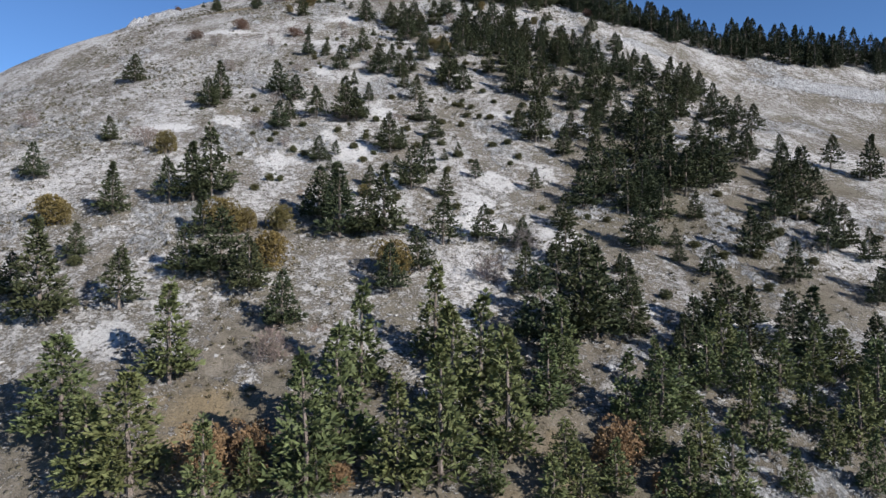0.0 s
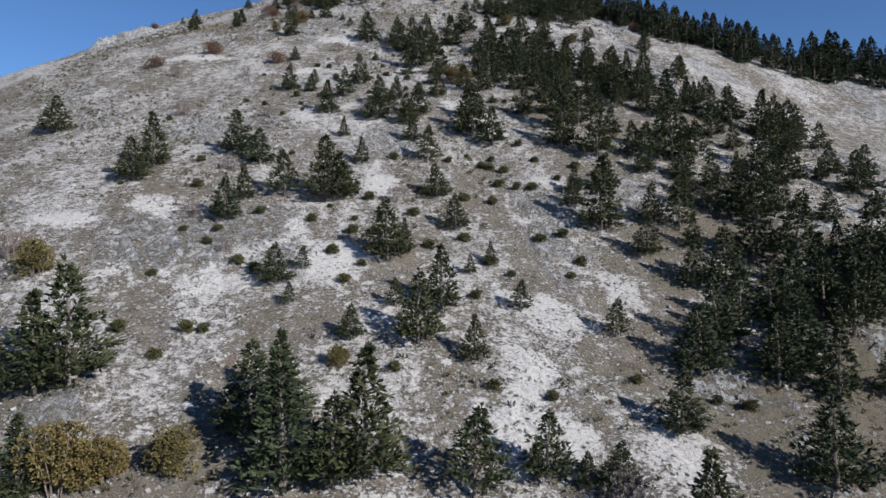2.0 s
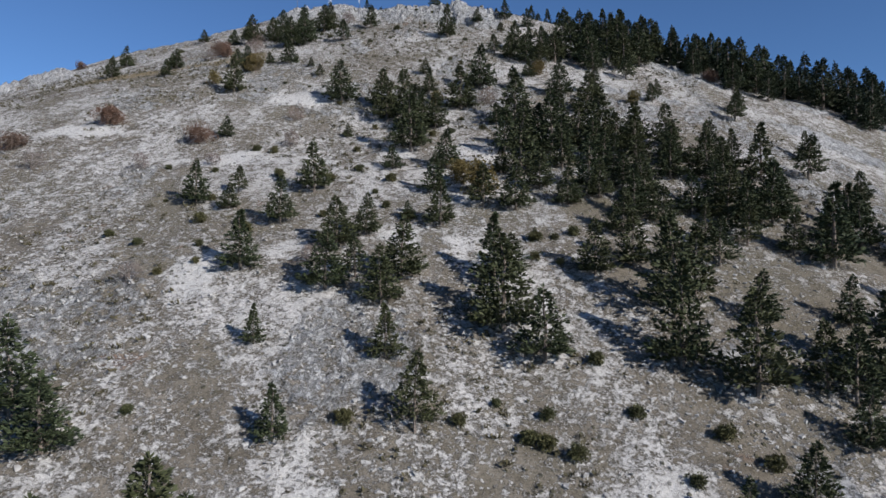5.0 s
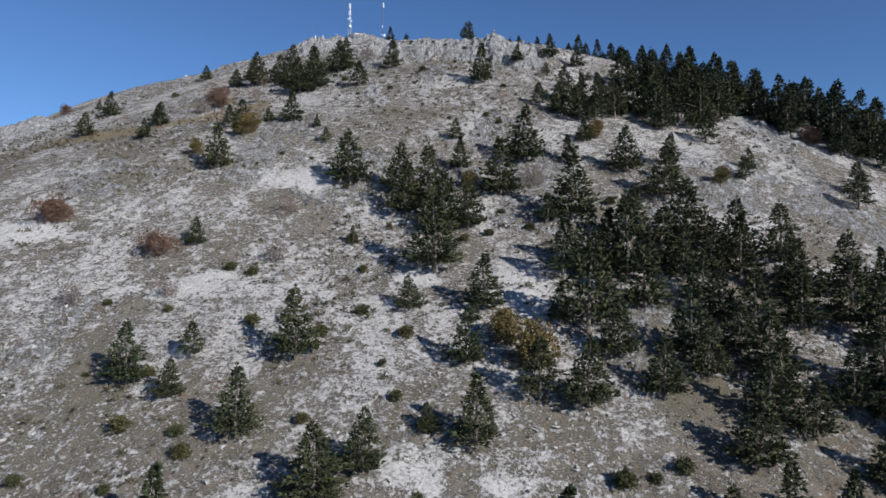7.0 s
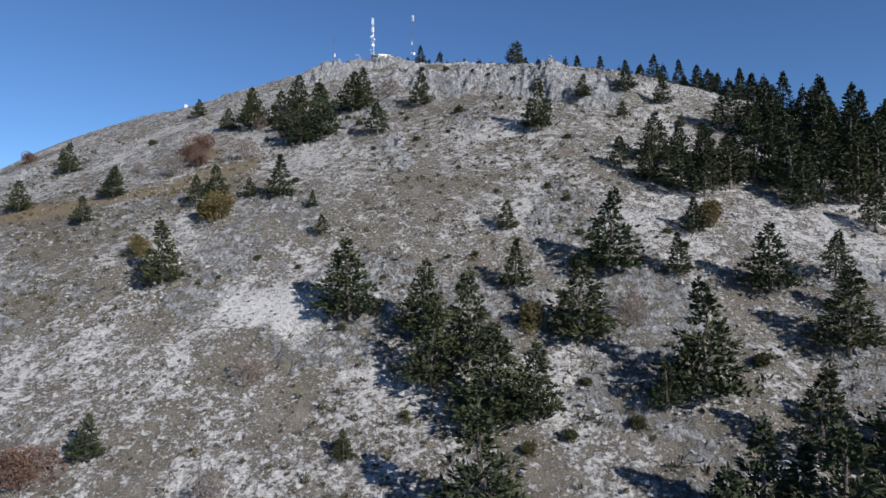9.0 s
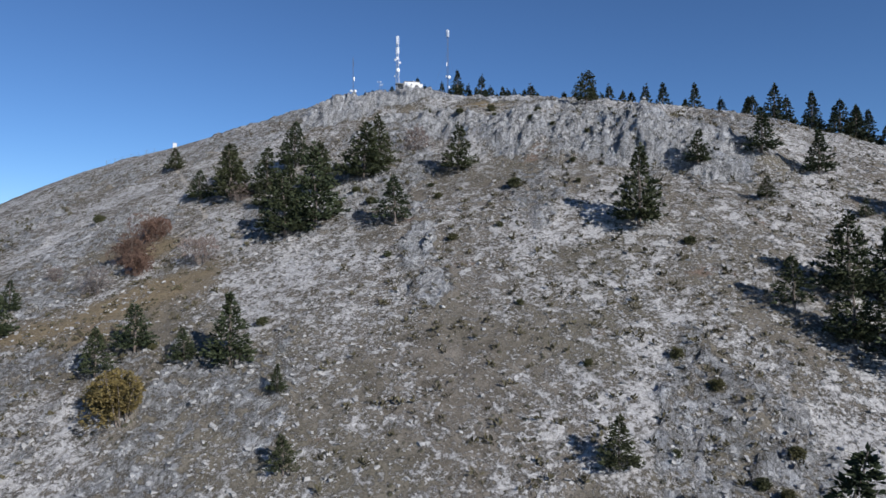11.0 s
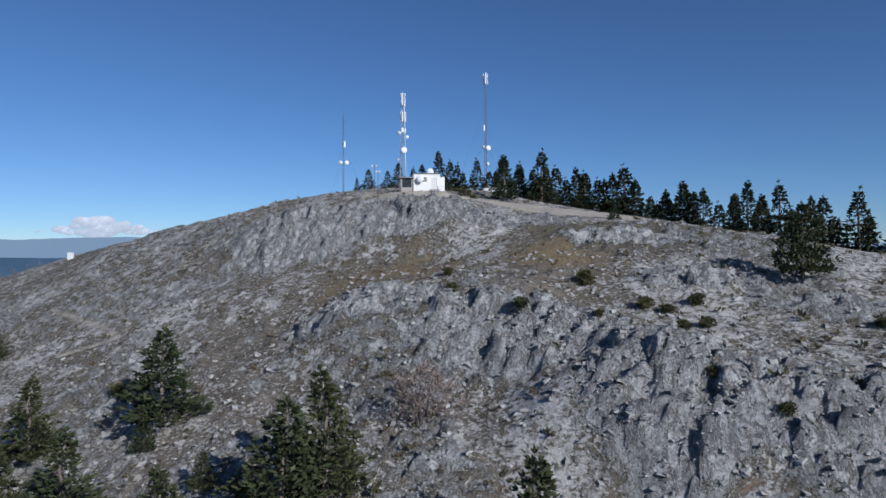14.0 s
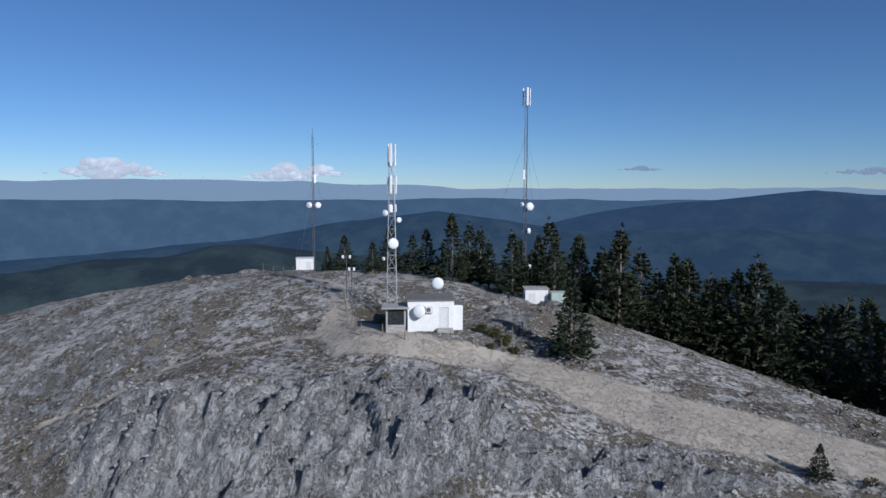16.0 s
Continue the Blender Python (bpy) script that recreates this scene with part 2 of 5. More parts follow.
def blocks(x, y, size, seed):
    """Broken bedrock: the height of the block that a place lies on, and how near it is to a joint (0)."""
    u, v = x / size, y / size
    i0, j0 = np.floor(u), np.floor(v)
    best, second, top = np.full(x.shape, 9.0), np.full(x.shape, 9.0), np.zeros(x.shape)
    for dj in (-1, 0, 1):
        for di in (-1, 0, 1):
            i, j = i0 + di, j0 + dj
            px, py = i + 0.1 + 0.8 * lattice(i, j, seed), j + 0.1 + 0.8 * lattice(i, j, seed + 5)
            d = (u - px) ** 2 + (v - py) ** 2
            tilt = (u - px) * (lattice(i, j, seed + 7) - 0.5) + (v - py) * (lattice(i, j, seed + 9) - 0.2)
            near = d < best
            second = np.where(near, best, np.minimum(second, d))
            top = np.where(near, lattice(i, j, seed + 11) + tilt, top)
            best = np.where(near, d, best)
    return top, np.sqrt(second) - np.sqrt(best)


def weights(u, n):
    u = np.clip(u, 0, n - 1 - 1e-9)
    i = np.floor(u).astype(int)
    f = u - i
    w = ((1 - f) ** 3 / 6, (3 * f ** 3 - 6 * f ** 2 + 4) / 6, (-3 * f ** 3 + 3 * f ** 2 + 3 * f + 1) / 6, f ** 3 / 6)
    return [(np.clip(i - 1 + k, 0, n - 1), w[k]) for k in range(4)]


NET = np.array([STATIONS[y] for y in sorted(STATIONS)])


def lie(x, y):
    """The height of the hill without its rocks."""
    x, y = np.asarray(x, float), np.asarray(y, float)
    z = np.zeros(np.broadcast(x, y).shape)
    across, along = weights((x + 300) / 75, NET.shape[1]), weights((y - 25) / 50, NET.shape[0])
    for j, wj in along:
        for i, wi in across:
            z = z + wj * wi * NET[j, i]
    out = np.hypot(np.maximum(np.abs(x) - 300, 0), np.maximum(np.maximum(25 - y, y - 625), 0))
    z = z - 0.42 * np.maximum(25 - y, 0) * (out > 0) - 0.28 * np.maximum(out - np.maximum(25 - y, 0), 0) * (y > 25)
    valley = -240 + 25 * swell(x, y, 700, 3)
    return np.maximum(z, valley) + 1.3 * rough(x, y, 46, 21, 3)


# ---- ways on the summit ----
ROAD = ((-6, 492), (-20, 500), (-30, 503.5), (-39, 504.4), (-45.6, 505), (-52.6, 507.3), (-60.9, 509.6), (-69, 509.6), (-77, 511.8), (-81.5, 516.5), (-83.2, 520.5), (-86, 528.5), (-94, 533.5))
ROAD_WIDE = (3.0, 3.4, 3.6, 4.2, 4.2, 3.8, 2.7, 2.2, 3.3, 2.5, 1.6, 1.1, 1.3)
TRAILS = (((-97.8, 427), (-97, 431.6), (-96, 435.4), (-100.7, 441.3), (-105.3, 447.8), (-112, 456), (-120, 465.7), (-126.3, 474.2), (-140, 486)),
          ((-131, 490.8), (-121, 485.2), (-111.7, 480.2), (-107, 477.4), (-111.5, 476.3), (-115.7, 475.4)),
          ((-81, 514), (-87.6, 514.4), (-90, 512.6), (-94, 511), (-101, 507), (-110, 503)))
# bedrock: centre, half length across, half length up the slope, turn in degrees, how bare
OUTCROPS = ((-90, 497, 15, 7, -12, 1.0), (-70, 498, 16, 6, 0, 0.95), (-52, 497, 13, 4, 8, 0.65), (-36, 488, 9, 4, 0, 0.8), (-104, 488, 12, 6, 25, 0.55),
            (-66, 471, 12, 5, 0, 0.85), (-47, 464, 13, 5, -10, 0.95), (-31, 452, 11, 8, -14, 1.0), (-14, 446, 14, 8, -16, 1.0), (3, 439, 11, 7, -14, 1.0),
            (-24, 474, 12, 3, -8, 0.8), (-8, 466, 12, 3, -10, 0.7), (14, 440, 9, 4, -14, 0.7),
            (-45, 414, 4, 9, 10, 0.75), (-40, 402, 4, 6, 5, 0.6), (-168, 426, 16, 9, 30, 1.0), (-186, 410, 12, 8, 35, 1.0), (-104, 354, 14, 4, 5, 0.6),
            (70, 400, 18, 5, -25, 0.8), (50, 366, 14, 4, -15, 0.7), (105, 350, 20, 6, -30, 0.75), (190, 336, 40, 10, -12, 0.7))
# steep rock faces: centre, half length, turn
CRAGS = ((-22, 449, 24, -15), (3, 440, 14, -15), (-58, 467, 16, -5), (-78, 497, 24, -5), (-178, 419, 16, 33))
# pale gravel and bare limestone scree: centre, half width, half length up the slope
SCREES = ((-59, 309, 9, 3.5), (-69, 308, 7, 3), (-34, 308, 6, 3), (-25, 306, 5, 3), (-19, 315, 5, 3), (-4, 315, 6, 3.5), (0, 309, 4, 5), (-33, 267, 5, 5), (-4, 270, 6, 4),
          (-13, 272, 4, 5), (-46, 258, 3, 6), (-42, 177, 7, 8), (11, 208, 5, 6), (-19, 217, 4, 5), (-24, 184, 5, 6), (14, 178, 5, 4), (28, 184, 4, 7),
          (-63, 201, 4, 4), (-33, 197, 4, 5), (-50, 350, 6, 4), (9, 159, 4, 5), (26, 147, 4, 6), (-76, 192, 6, 2), (-28, 98, 3.5, 4), (-51, 102, 4, 4),
          (9, 150, 5, 4), (48, 124, 3, 6), (65, 126, 4, 5), (-104, 326, 10, 3), (20, 226, 4, 3))
# dry straw-coloured grass: centre, half width, half length
STRAWS = ((-90, 400, 12, 9), (-98, 393, 9, 7), (-125, 391, 14, 6), (-98, 418, 9, 6), (-64, 482, 13, 6), (-30, 82, 7, 8), (4, 88, 9, 7), (10, 74, 12, 6), (-46, 482, 8, 4))
# dark short turf between the rocks: centre, half width, half length
SWARDS = ((-10, 411, 9, 6), (-34, 438, 15, 7), (-54, 428, 10, 8), (40, 300, 22, 26), (52, 200, 18, 34), (-16, 429, 13, 6), (-100, 380, 16, 14))


def along(x, y, line, wide):
    """0 to 1: how well a place lies on a way."""
    best = np.zeros(x.shape)
    for k in range(len(line) - 1):
        (ax, ay), (bx, by) = line[k], line[k + 1]
        dx, dy = bx - ax, by - ay
        s = np.clip(((x - ax) * dx + (y - ay) * dy) / (dx * dx + dy * dy), 0, 1)
        w = wide[k] * (1 - s) + wide[k + 1] * s
        d = np.hypot(x - ax - s * dx, y - ay - s * dy)
        best = np.maximum(best, 1 - ease(w * 0.75, w * 1.25, d))
    return best


def covers(x, y):
    rock = np.zeros(x.shape)
    wob = 0.5 * rough(x, y, 9, 61, 4)
    for cx, cy, a, b, turn, bare in OUTCROPS:
        c, s = math.cos(radians(turn)), math.sin(radians(turn))
        u, v = ((x - cx) * c + (y - cy) * s) / a, (-(x - cx) * s + (y - cy) * c) / b
        rock = np.maximum(rock, bare * (1 - ease(0.55, 1.25, np.hypot(u, v) + wob)))
    rock = np.maximum(rock, 0.5 * ease(0.16, 0.34, rough(x, y * 0.7, 19, 71, 4)) * ease(700, 560, y))
    spread = [np.zeros(x.shape) for _ in range(3)]
    for k, spots in enumerate((SCREES, STRAWS, SWARDS)):
        for cx, cy, a, b in spots:
            spread[k] = np.maximum(spread[k], 1 - ease(0.1, 1.5, np.hypot((x - cx) / a, (y - cy) / b) + 3.0 * wob + 0.25 * swell(x, y, 1.8, 77)))
    scree, straw, sward = spread
    rock = rock * (1 - 0.7 * scree) * (1 - straw)
    track = 0.95 * along(x, y, ROAD, ROAD_WIDE)
    for line in TRAILS:
        track = np.maximum(track, 0.72 * along(x, y, line, (0.6,) * len(line)))
    rock = rock * (1 - track)
    wild = np.maximum(ease(125, 75, y) * 0.6, 0.8 * ease(0, 80, x) * ease(350, 250, y) * ease(-0.3, 0.2, rough(x, y, 22, 81, 3)))
    wild = np.maximum(wild, ease(300, 600, np.hypot(x + 20, y - 300)))
    wild = np.maximum(wild, 0.45 * sward)
    soil = 1 - ease(0.6, 1.3, np.hypot((x + 28) / 20, (y - 490) / 8) + 0.4 * rough(x, y, 8, 65, 3))
    yard = 1 - ease(0.7, 1.2, np.hypot((x + 75) / 9, (y - 517) / 6))
    wild = np.maximum(wild, np.maximum(0.75 * soil, 0.85 * yard) * (1 - track))
    return rock * (1 - 0.8 * yard), track, wild * (1 - straw), scree, straw


def land(x, y):
    rock, track, wild, scree, straw = covers(x, y)
    z = lie(x, y)
    a, ja = blocks(x, y * 1.3, 2.6, 5)
    b, jb = blocks(x, y, 0.95, 9)
    broken = (a - 0.3) * 1.7 * ease(0.0, 0.10, ja) + (b - 0.4) * 0.8 * ease(0.0, 0.15, jb) + 0.5 * rough(x, y, 7, 41, 3)
    c, jc = blocks(x + 0.25 * y, y, 6.5, 13)
    broken = broken + 1.6 * np.clip(rock, 0, 1) * (c - 0.4) * ease(0.0, 0.08, jc)
    for cx, cy, half, turn in CRAGS:
        u, v = (x - cx) * math.cos(radians(turn)) + (y - cy) * math.sin(radians(turn)), (y - cy) * math.cos(radians(turn)) - (x - cx) * math.sin(radians(turn))
        z = z + 3.2 * (1 - ease(half * 0.6, half * 1.2, np.abs(u))) * (ease(-8, 1, v) - ease(1, 18, v)) - 1.2 * (1 - ease(half * 0.6, half * 1.2, np.abs(u))) * (ease(-18, -8, v) - ease(-8, -2, v))
    level = 1 - ease(4.5, 10.5, np.hypot((x + 71.5) / 1.25, y - 516.5))
    z = z + level * (260.45 - z)
    z = z + np.clip(rock, 0, 1) * (1 - level) * broken + (1 - track) * (0.22 * rough(x, y, 3.5, 31, 4) + 0.10 * swell(x, y, 1.1, 15))
    return z, rock, track, wild, scree, straw


def lines(near_a, near_b, step, far_a, far_b):
    mid = list(np.arange(near_a, near_b, step))
    for sign, limit in ((-1, far_a), (1, far_b)):
        gap, at = step, mid[0] if sign < 0 else mid[-1]
        while (at - limit) * sign < 0:
            gap = min(gap * 1.07, 90)
            at += sign * gap
            mid.insert(0, at) if sign < 0 else mid.append(at)
    return np.array(mid)


def build_ground():
    xs, ys = lines(-196, 62, 0.72, -4300, 4300), lines(52, 560, 0.72, -900, 4600)
    xs = np.concatenate([xs[xs < -114], np.arange(-114, 12, 0.45), xs[xs > 12]])
    ys = np.concatenate([ys[ys < 432], np.arange(432, 548, 0.42), ys[ys > 548]])
    gx, gy = np.meshgrid(xs, ys)
    z, rock, track, wild, scree, straw = land(gx, gy)
    nx, ny = len(xs), len(ys)
    co = np.stack([gx, gy, z], -1).reshape(-1, 3)
    i = (np.arange(ny - 1)[:, None] * nx + np.arange(nx - 1)[None, :]).reshape(-1)
    faces = np.stack([i, i + 1, i + nx + 1, i + nx], -1)
    me = bpy.data.meshes.new("ground")
    me.vertices.add(len(co))
    me.vertices.foreach_set("co", co.reshape(-1))
    me.loops.add(faces.size)
    me.loops.foreach_set("vertex_index", faces.reshape(-1))
    me.polygons.add(len(faces))
    me.polygons.foreach_set("loop_start", np.arange(0, faces.size, 4))
    for name, values in (("rock", rock), ("track", track), ("wild", wild), ("scree", scree), ("straw", straw)):
        me.attributes.new(name, "FLOAT", "POINT").data.foreach_set("value", values.reshape(-1).astype(np.float32))
    me.update(calc_edges=True)
    me.materials.append(M_GROUND)
    return tagged(new("ground", me), "stony limestone hillside with thin dry autumn turf", "ground", kind="structure")


ground = build_ground()


def height(x, y):
    return float(land(np.array([float(x)]), np.array([float(y)]))[0][0])


# ---- helpers for things ----
def part(name, bm, material, parent=None, label="", smooth=False):
    me = bpy.data.meshes.new(name)
    bm.to_mesh(me)
    bm.free()
    me.materials.append(material)
    if smooth:
        me.polygons.foreach_set("use_smooth", [True] * len(me.polygons))
    ob = new(name, me)
    if parent:
        ob.parent = parent
    return tagged(ob, label)


def thing(name, label, category, group="", at=None):
    ob = new(name)
    ob.empty_display_size = 0.3
    if at is not None:
        ob.matrix_basis = at
    return tagged(ob, label, category, group)


def raw(name, verts, faces, material, parent=None, label=""):
    me = bpy.data.meshes.new(name)
    me.from_pydata(verts, [], faces)
    me.materials.append(material)
    ob = new(name, me)
    if parent:
        ob.parent = parent
    return tagged(ob, label)


def box(bm, x, y, z, sx, sy, sz, bevel=0.0, turn=None):
    """A box by its base centre and size."""
    m = Matrix.Translation((x, y, z + sz / 2)) @ (turn or Matrix()) @ Matrix.Diagonal((sx, sy, sz, 1))
    geo = bmesh.ops.create_cube(bm, size=1, matrix=m)
    if bevel:
        edges = list({e for v in geo["verts"] for e in v.link_edges})
        bmesh.ops.bevel(bm, geom=edges, offset=bevel, segments=2, affect="EDGES", clamp_overlap=True)
    return bm


def rod(bm, a, b, r, r2=None, sides=6):
    a, b = Vector(a), Vector(b)
    d = b - a
    m = Matrix.Translation((a + b) / 2) @ d.to_track_quat("Z", "Y").to_matrix().to_4x4()
    bmesh.ops.create_cone(bm, cap_ends=True, segments=sides, radius1=r, radius2=r if r2 is None else r2, depth=d.length, matrix=m)
    return bm


# ---- plants ----
def spray(verts, faces, rng, p, out, size, count, width, spread=0.8):
    """A tuft of needle bundles or leaves that point outwards."""
    for _ in range(count):
        d = Vector((rng.gauss(0, spread), rng.gauss(0, spread), rng.gauss(0.15, spread))) + out
        d.normalize()
        side = d.cross(Vector((rng.uniform(-1, 1), rng.uniform(-1, 1), rng.uniform(-1, 1))))
        if side.length < 1e-3:
            continue
        side.normalize()
        s = size * rng.uniform(0.6, 1.25)
        w = width * rng.uniform(0.7, 1.3)
        k = len(verts)
        q = p + d * s * 0.12
        verts.extend((tuple(q), tuple(p + d * s * 0.6 + side * w), tuple(p + d * s), tuple(p + d * s * 0.6 - side * w)))
        faces.append((k, k + 1, k + 2, k + 3))


def tube(verts, faces, points, radii, sides=5):
    base = len(verts)
    for p, r in zip(points, radii):
        for s in range(sides):
            a = 2 * math.pi * s / sides
            verts.append((p[0] + r * math.cos(a), p[1] + r * math.sin(a), p[2]))
    for k in range(len(points) - 1):
        for s in range(sides):
            a, b = base + k * sides + s, base + k * sides + (s + 1) % sides
            faces.append((a, b, b + sides, a + sides))


def pine_data(seed, tall=9.0, reach=2.3, bare=0.14, full=1.0, lean=0.3, taper=0.75, tufts=1.0):
    """Trunk and crown of one conifer, base at the origin."""
    rng = random.Random(seed)
    tv, tf, cv, cf = [], [], [], []
    bend = [(rng.gauss(0, lean) * (k / 6) ** 1.3, rng.gauss(0, lean) * (k / 6) ** 1.3) for k in range(7)]
    pts = [Vector((bend[k][0], bend[k][1], tall * k / 6 - (0.5 if k == 0 else 0))) for k in range(7)]
    rad = [0.030 * tall * (1 - k / 6) ** 0.8 * 0.62 + 0.02 for k in range(7)]
    tube(tv, tf, pts, rad, 6)

    def axis(h):
        k = min(int(h * 6), 5)
        return pts[k].lerp(pts[k + 1], h * 6 - k) if k else Vector((0, 0, h * tall)).lerp(pts[1], h * 6)

    h = bare
    angle = rng.uniform(0, 6.3)
    while h < 0.985:
        k = (h - bare) / (1 - bare)
        shape = (1 - k) ** taper * min(1.0, 0.82 + 1.2 * k)
        tier = rng.uniform(0.80, 1.12)
        for _ in range(rng.choice((4, 5, 5, 6)) if k < 0.85 else 4):
            angle += 2.4 + rng.uniform(-0.5, 0.5)
            if rng.random() < 0.08:
                continue
            long = reach * full * shape * tier * rng.uniform(0.76, 1.18) + 0.06
            rise = -0.08 + 0.40 * k + rng.uniform(-0.08, 0.10)
            a = axis(h)
            d = Vector((math.cos(angle), math.sin(angle), 0))
            across = Vector((-d.y, d.x, 0))
            tip = a + d * long + Vector((0, 0, long * rise * 0.75 + 0.08))
            midp = a + d * long * 0.55 + Vector((0, 0, long * rise * 0.25 - 0.06))
            tube(tv, tf, (a, midp, tip), (0.045 * (1.15 - k), 0.03 * (1.15 - k), 0.01), 3)
            n = max(3, int(long * 4.0 * tufts))
            for s in range(n):
                f = 0.22 + 0.80 * (s + rng.random()) / n
                p = a.lerp(midp, f / 0.55) if f < 0.55 else midp.lerp(tip, min((f - 0.55) / 0.45, 1.03))
                fan = (1.05 - abs(f - 0.5)) * long * 0.24
                side = rng.gauss(0, fan)
                p = p + across * side + Vector((0, 0, rng.gauss(0.0, 0.05) - abs(side) * 0.10))
                spray(cv, cf, rng, p, d * 0.75 + across * (0.5 if side > 0 else -0.5) + Vector((0, 0, 0.30)), 0.64 * (1.1 - 0.45 * k), 6, 0.095, 0.50)
        h += (0.056 if k < 0.7 else 0.042) * rng.uniform(0.80, 1.25)
    spray(cv, cf, rng, axis(0.99), Vector((0, 0, 1.2)), 0.6, 9, 0.06, 0.4)
    return tv, tf, cv, cf


def shrub_data(seed, wide=1.0, tall=1.0, twigs=26, leaves=5, size=0.30, width=0.07, limbs=7):
    rng = random.Random(seed)
    tv, tf, cv, cf = [], [], [], []
    for _ in range(limbs):
        a, r = rng.uniform(0, 6.3), rng.uniform(0.2, 0.8)
        tip = Vector((math.cos(a) * r * wide, math.sin(a) * r * wide, tall * rng.uniform(0.45, 0.8)))
        root = Vector((tip.x * 0.08, tip.y * 0.08, -0.35))
        tube(tv, tf, (root, root.lerp(tip, 0.5) + Vector((0, 0, 0.12 * tall)), tip), (0.011, 0.007, 0.003), 3)
    lumps = [(rng.gauss(0, 0.3), rng.gauss(0, 0.3), rng.uniform(0.18, 0.5), rng.uniform(0.35, 0.62)) for _ in range(14)]
    for _ in range(twigs):
        lx, ly, lz, lr = rng.choice(lumps)
        d = Vector((rng.gauss(0, 1), rng.gauss(0, 1), rng.gauss(0.3, 1))).normalized()
        p = Vector(((lx + d.x * lr) * wide, (ly + d.y * lr) * wide, max(0.02, lz + d.z * lr * 0.6) * tall))
        spray(cv, cf, rng, p, d * 0.7 + Vector((0, 0, 0.3)), size, leaves, width)
    return tv, tf, cv, cf


def plant(name, data, stem_name, stem_mat, leaf_name, leaf_mat, label, category, group):
    tv, tf, cv, cf = data
    ob = thing(name, label, category, group)
    raw(stem_name, tv, tf, stem_mat, ob)
    raw(leaf_name, cv, cf, leaf_mat, ob)
    return ob


PINES = [plant("pine_tree", pine_data(s, 9.0, r, b, f, l, t), "trunk", M_BARK, "crown", M_PINE, lab, "pine tree", "pines on the hillside")
         for s, r, b, f, l, t, lab in ((11, 2.9, 0.06, 1.0, 0.2, 1.05, "dark green black pine with a broad cone of branches"),
                                       (23, 2.7, 0.12, 1.0, 0.3, 0.95, "dark green black pine with an uneven rounded crown"),
                                       (37, 2.4, 0.05, 1.0, 0.15, 1.1, "slim dark green black pine branched to the ground"),
                                       (41, 3.0, 0.08, 1.05, 0.25, 0.95, "bushy dark green black pine with a rounded top"),
                                       (59, 2.7, 0.20, 1.0, 0.4, 0.9, "black pine with a bare lower trunk and open crown"))]
# grove pines: own shapes, with sunlight painted into the needle colour
GROVE_PINES = [plant("young_pine", pine_data(s, 9.0, r, b, 1.0, 0.15, t), "trunk", M_BARK, "crown", M_PINE_LIT, lab, "pine tree", "young pines of the grove")
         for s, r, b, t, lab in ((151, 2.2, 0.06, 0.9, "tall pine in the lower grove, needles coloured as sunlit"), (163, 1.9, 0.05, 1.0, "slim pine branched to the ground in the grove, needles coloured as sunlit"), (177, 2.4, 0.12, 0.8, "pine with a pale bare lower trunk in the grove, needles coloured as sunlit"))]
SPRUCES = [plant("spruce_tree", pine_data(s, 10.0, r, 0.05, 1.0, 0.10, 1.15, 1.05), "trunk", M_BARK, "crown", M_FIR, lab, "spruce tree", "forest behind the summit")
           for s, r, lab in ((71, 2.7, "tall dark spruce with a pointed top in the forest edge"), (83, 3.1, "dark forest spruce with a broad skirt"), (97, 2.4, "narrow dark spruce in the forest edge"))]
SNAG = plant("old_pine", pine_data(131, 8.0, 3.0, 0.10, 1.1, 0.4, 0.50, 1.0), "trunk", M_BARK, "crown", M_PINE, "broad dark old black pine with a ragged top on the crest", "pine tree", "pines on the hillside")
JUNIPERS = [plant("juniper_bush", shrub_data(s, 0.55, 1.0, 260, 6, 0.17, 0.030), "stem", M_BARK, "foliage", M_JUNIPER, "low olive green juniper bush on stony turf", "bush", "junipers on the slope") for s in (3, 5, 7)]
BRUSH = {
    "b": [plant("russet_bush", shrub_data(s, 0.55, 1.0, 1100, 7, 0.065, 0.007, 14), "stem", M_BARK, "twig_crown", M_RUSSET, "round leafless russet bush on the slope", "bush", "bare bushes") for s in (13, 14)],
    "g": [plant("bare_shrub", shrub_data(s, 0.55, 1.0, 190, 5, 0.14, 0.008, 14), "stem", M_BARK, "twig_crown", M_GREY, "leafless grey shrub with fine upright twigs", "bush", "bare bushes") for s in (15, 16)],
    "y": [plant("autumn_tree", shrub_data(s, 0.42, 1.0, 1000, 7, 0.055, 0.010, 9), "stem", M_BARK, "crown", M_YELLOW, "small deciduous tree with yellow-brown autumn leaves", "tree", "autumn trees") for s in (17, 18)],
    "o": [plant("copper_tree", shrub_data(s, 0.36, 1.0, 900, 6, 0.055, 0.009, 9), "stem", M_BARK, "crown", M_ORANGE, "small deciduous tree with copper-orange leaves", "tree", "autumn trees") for s in (19,)],
}
USED = set()
DICE = random.Random(5)


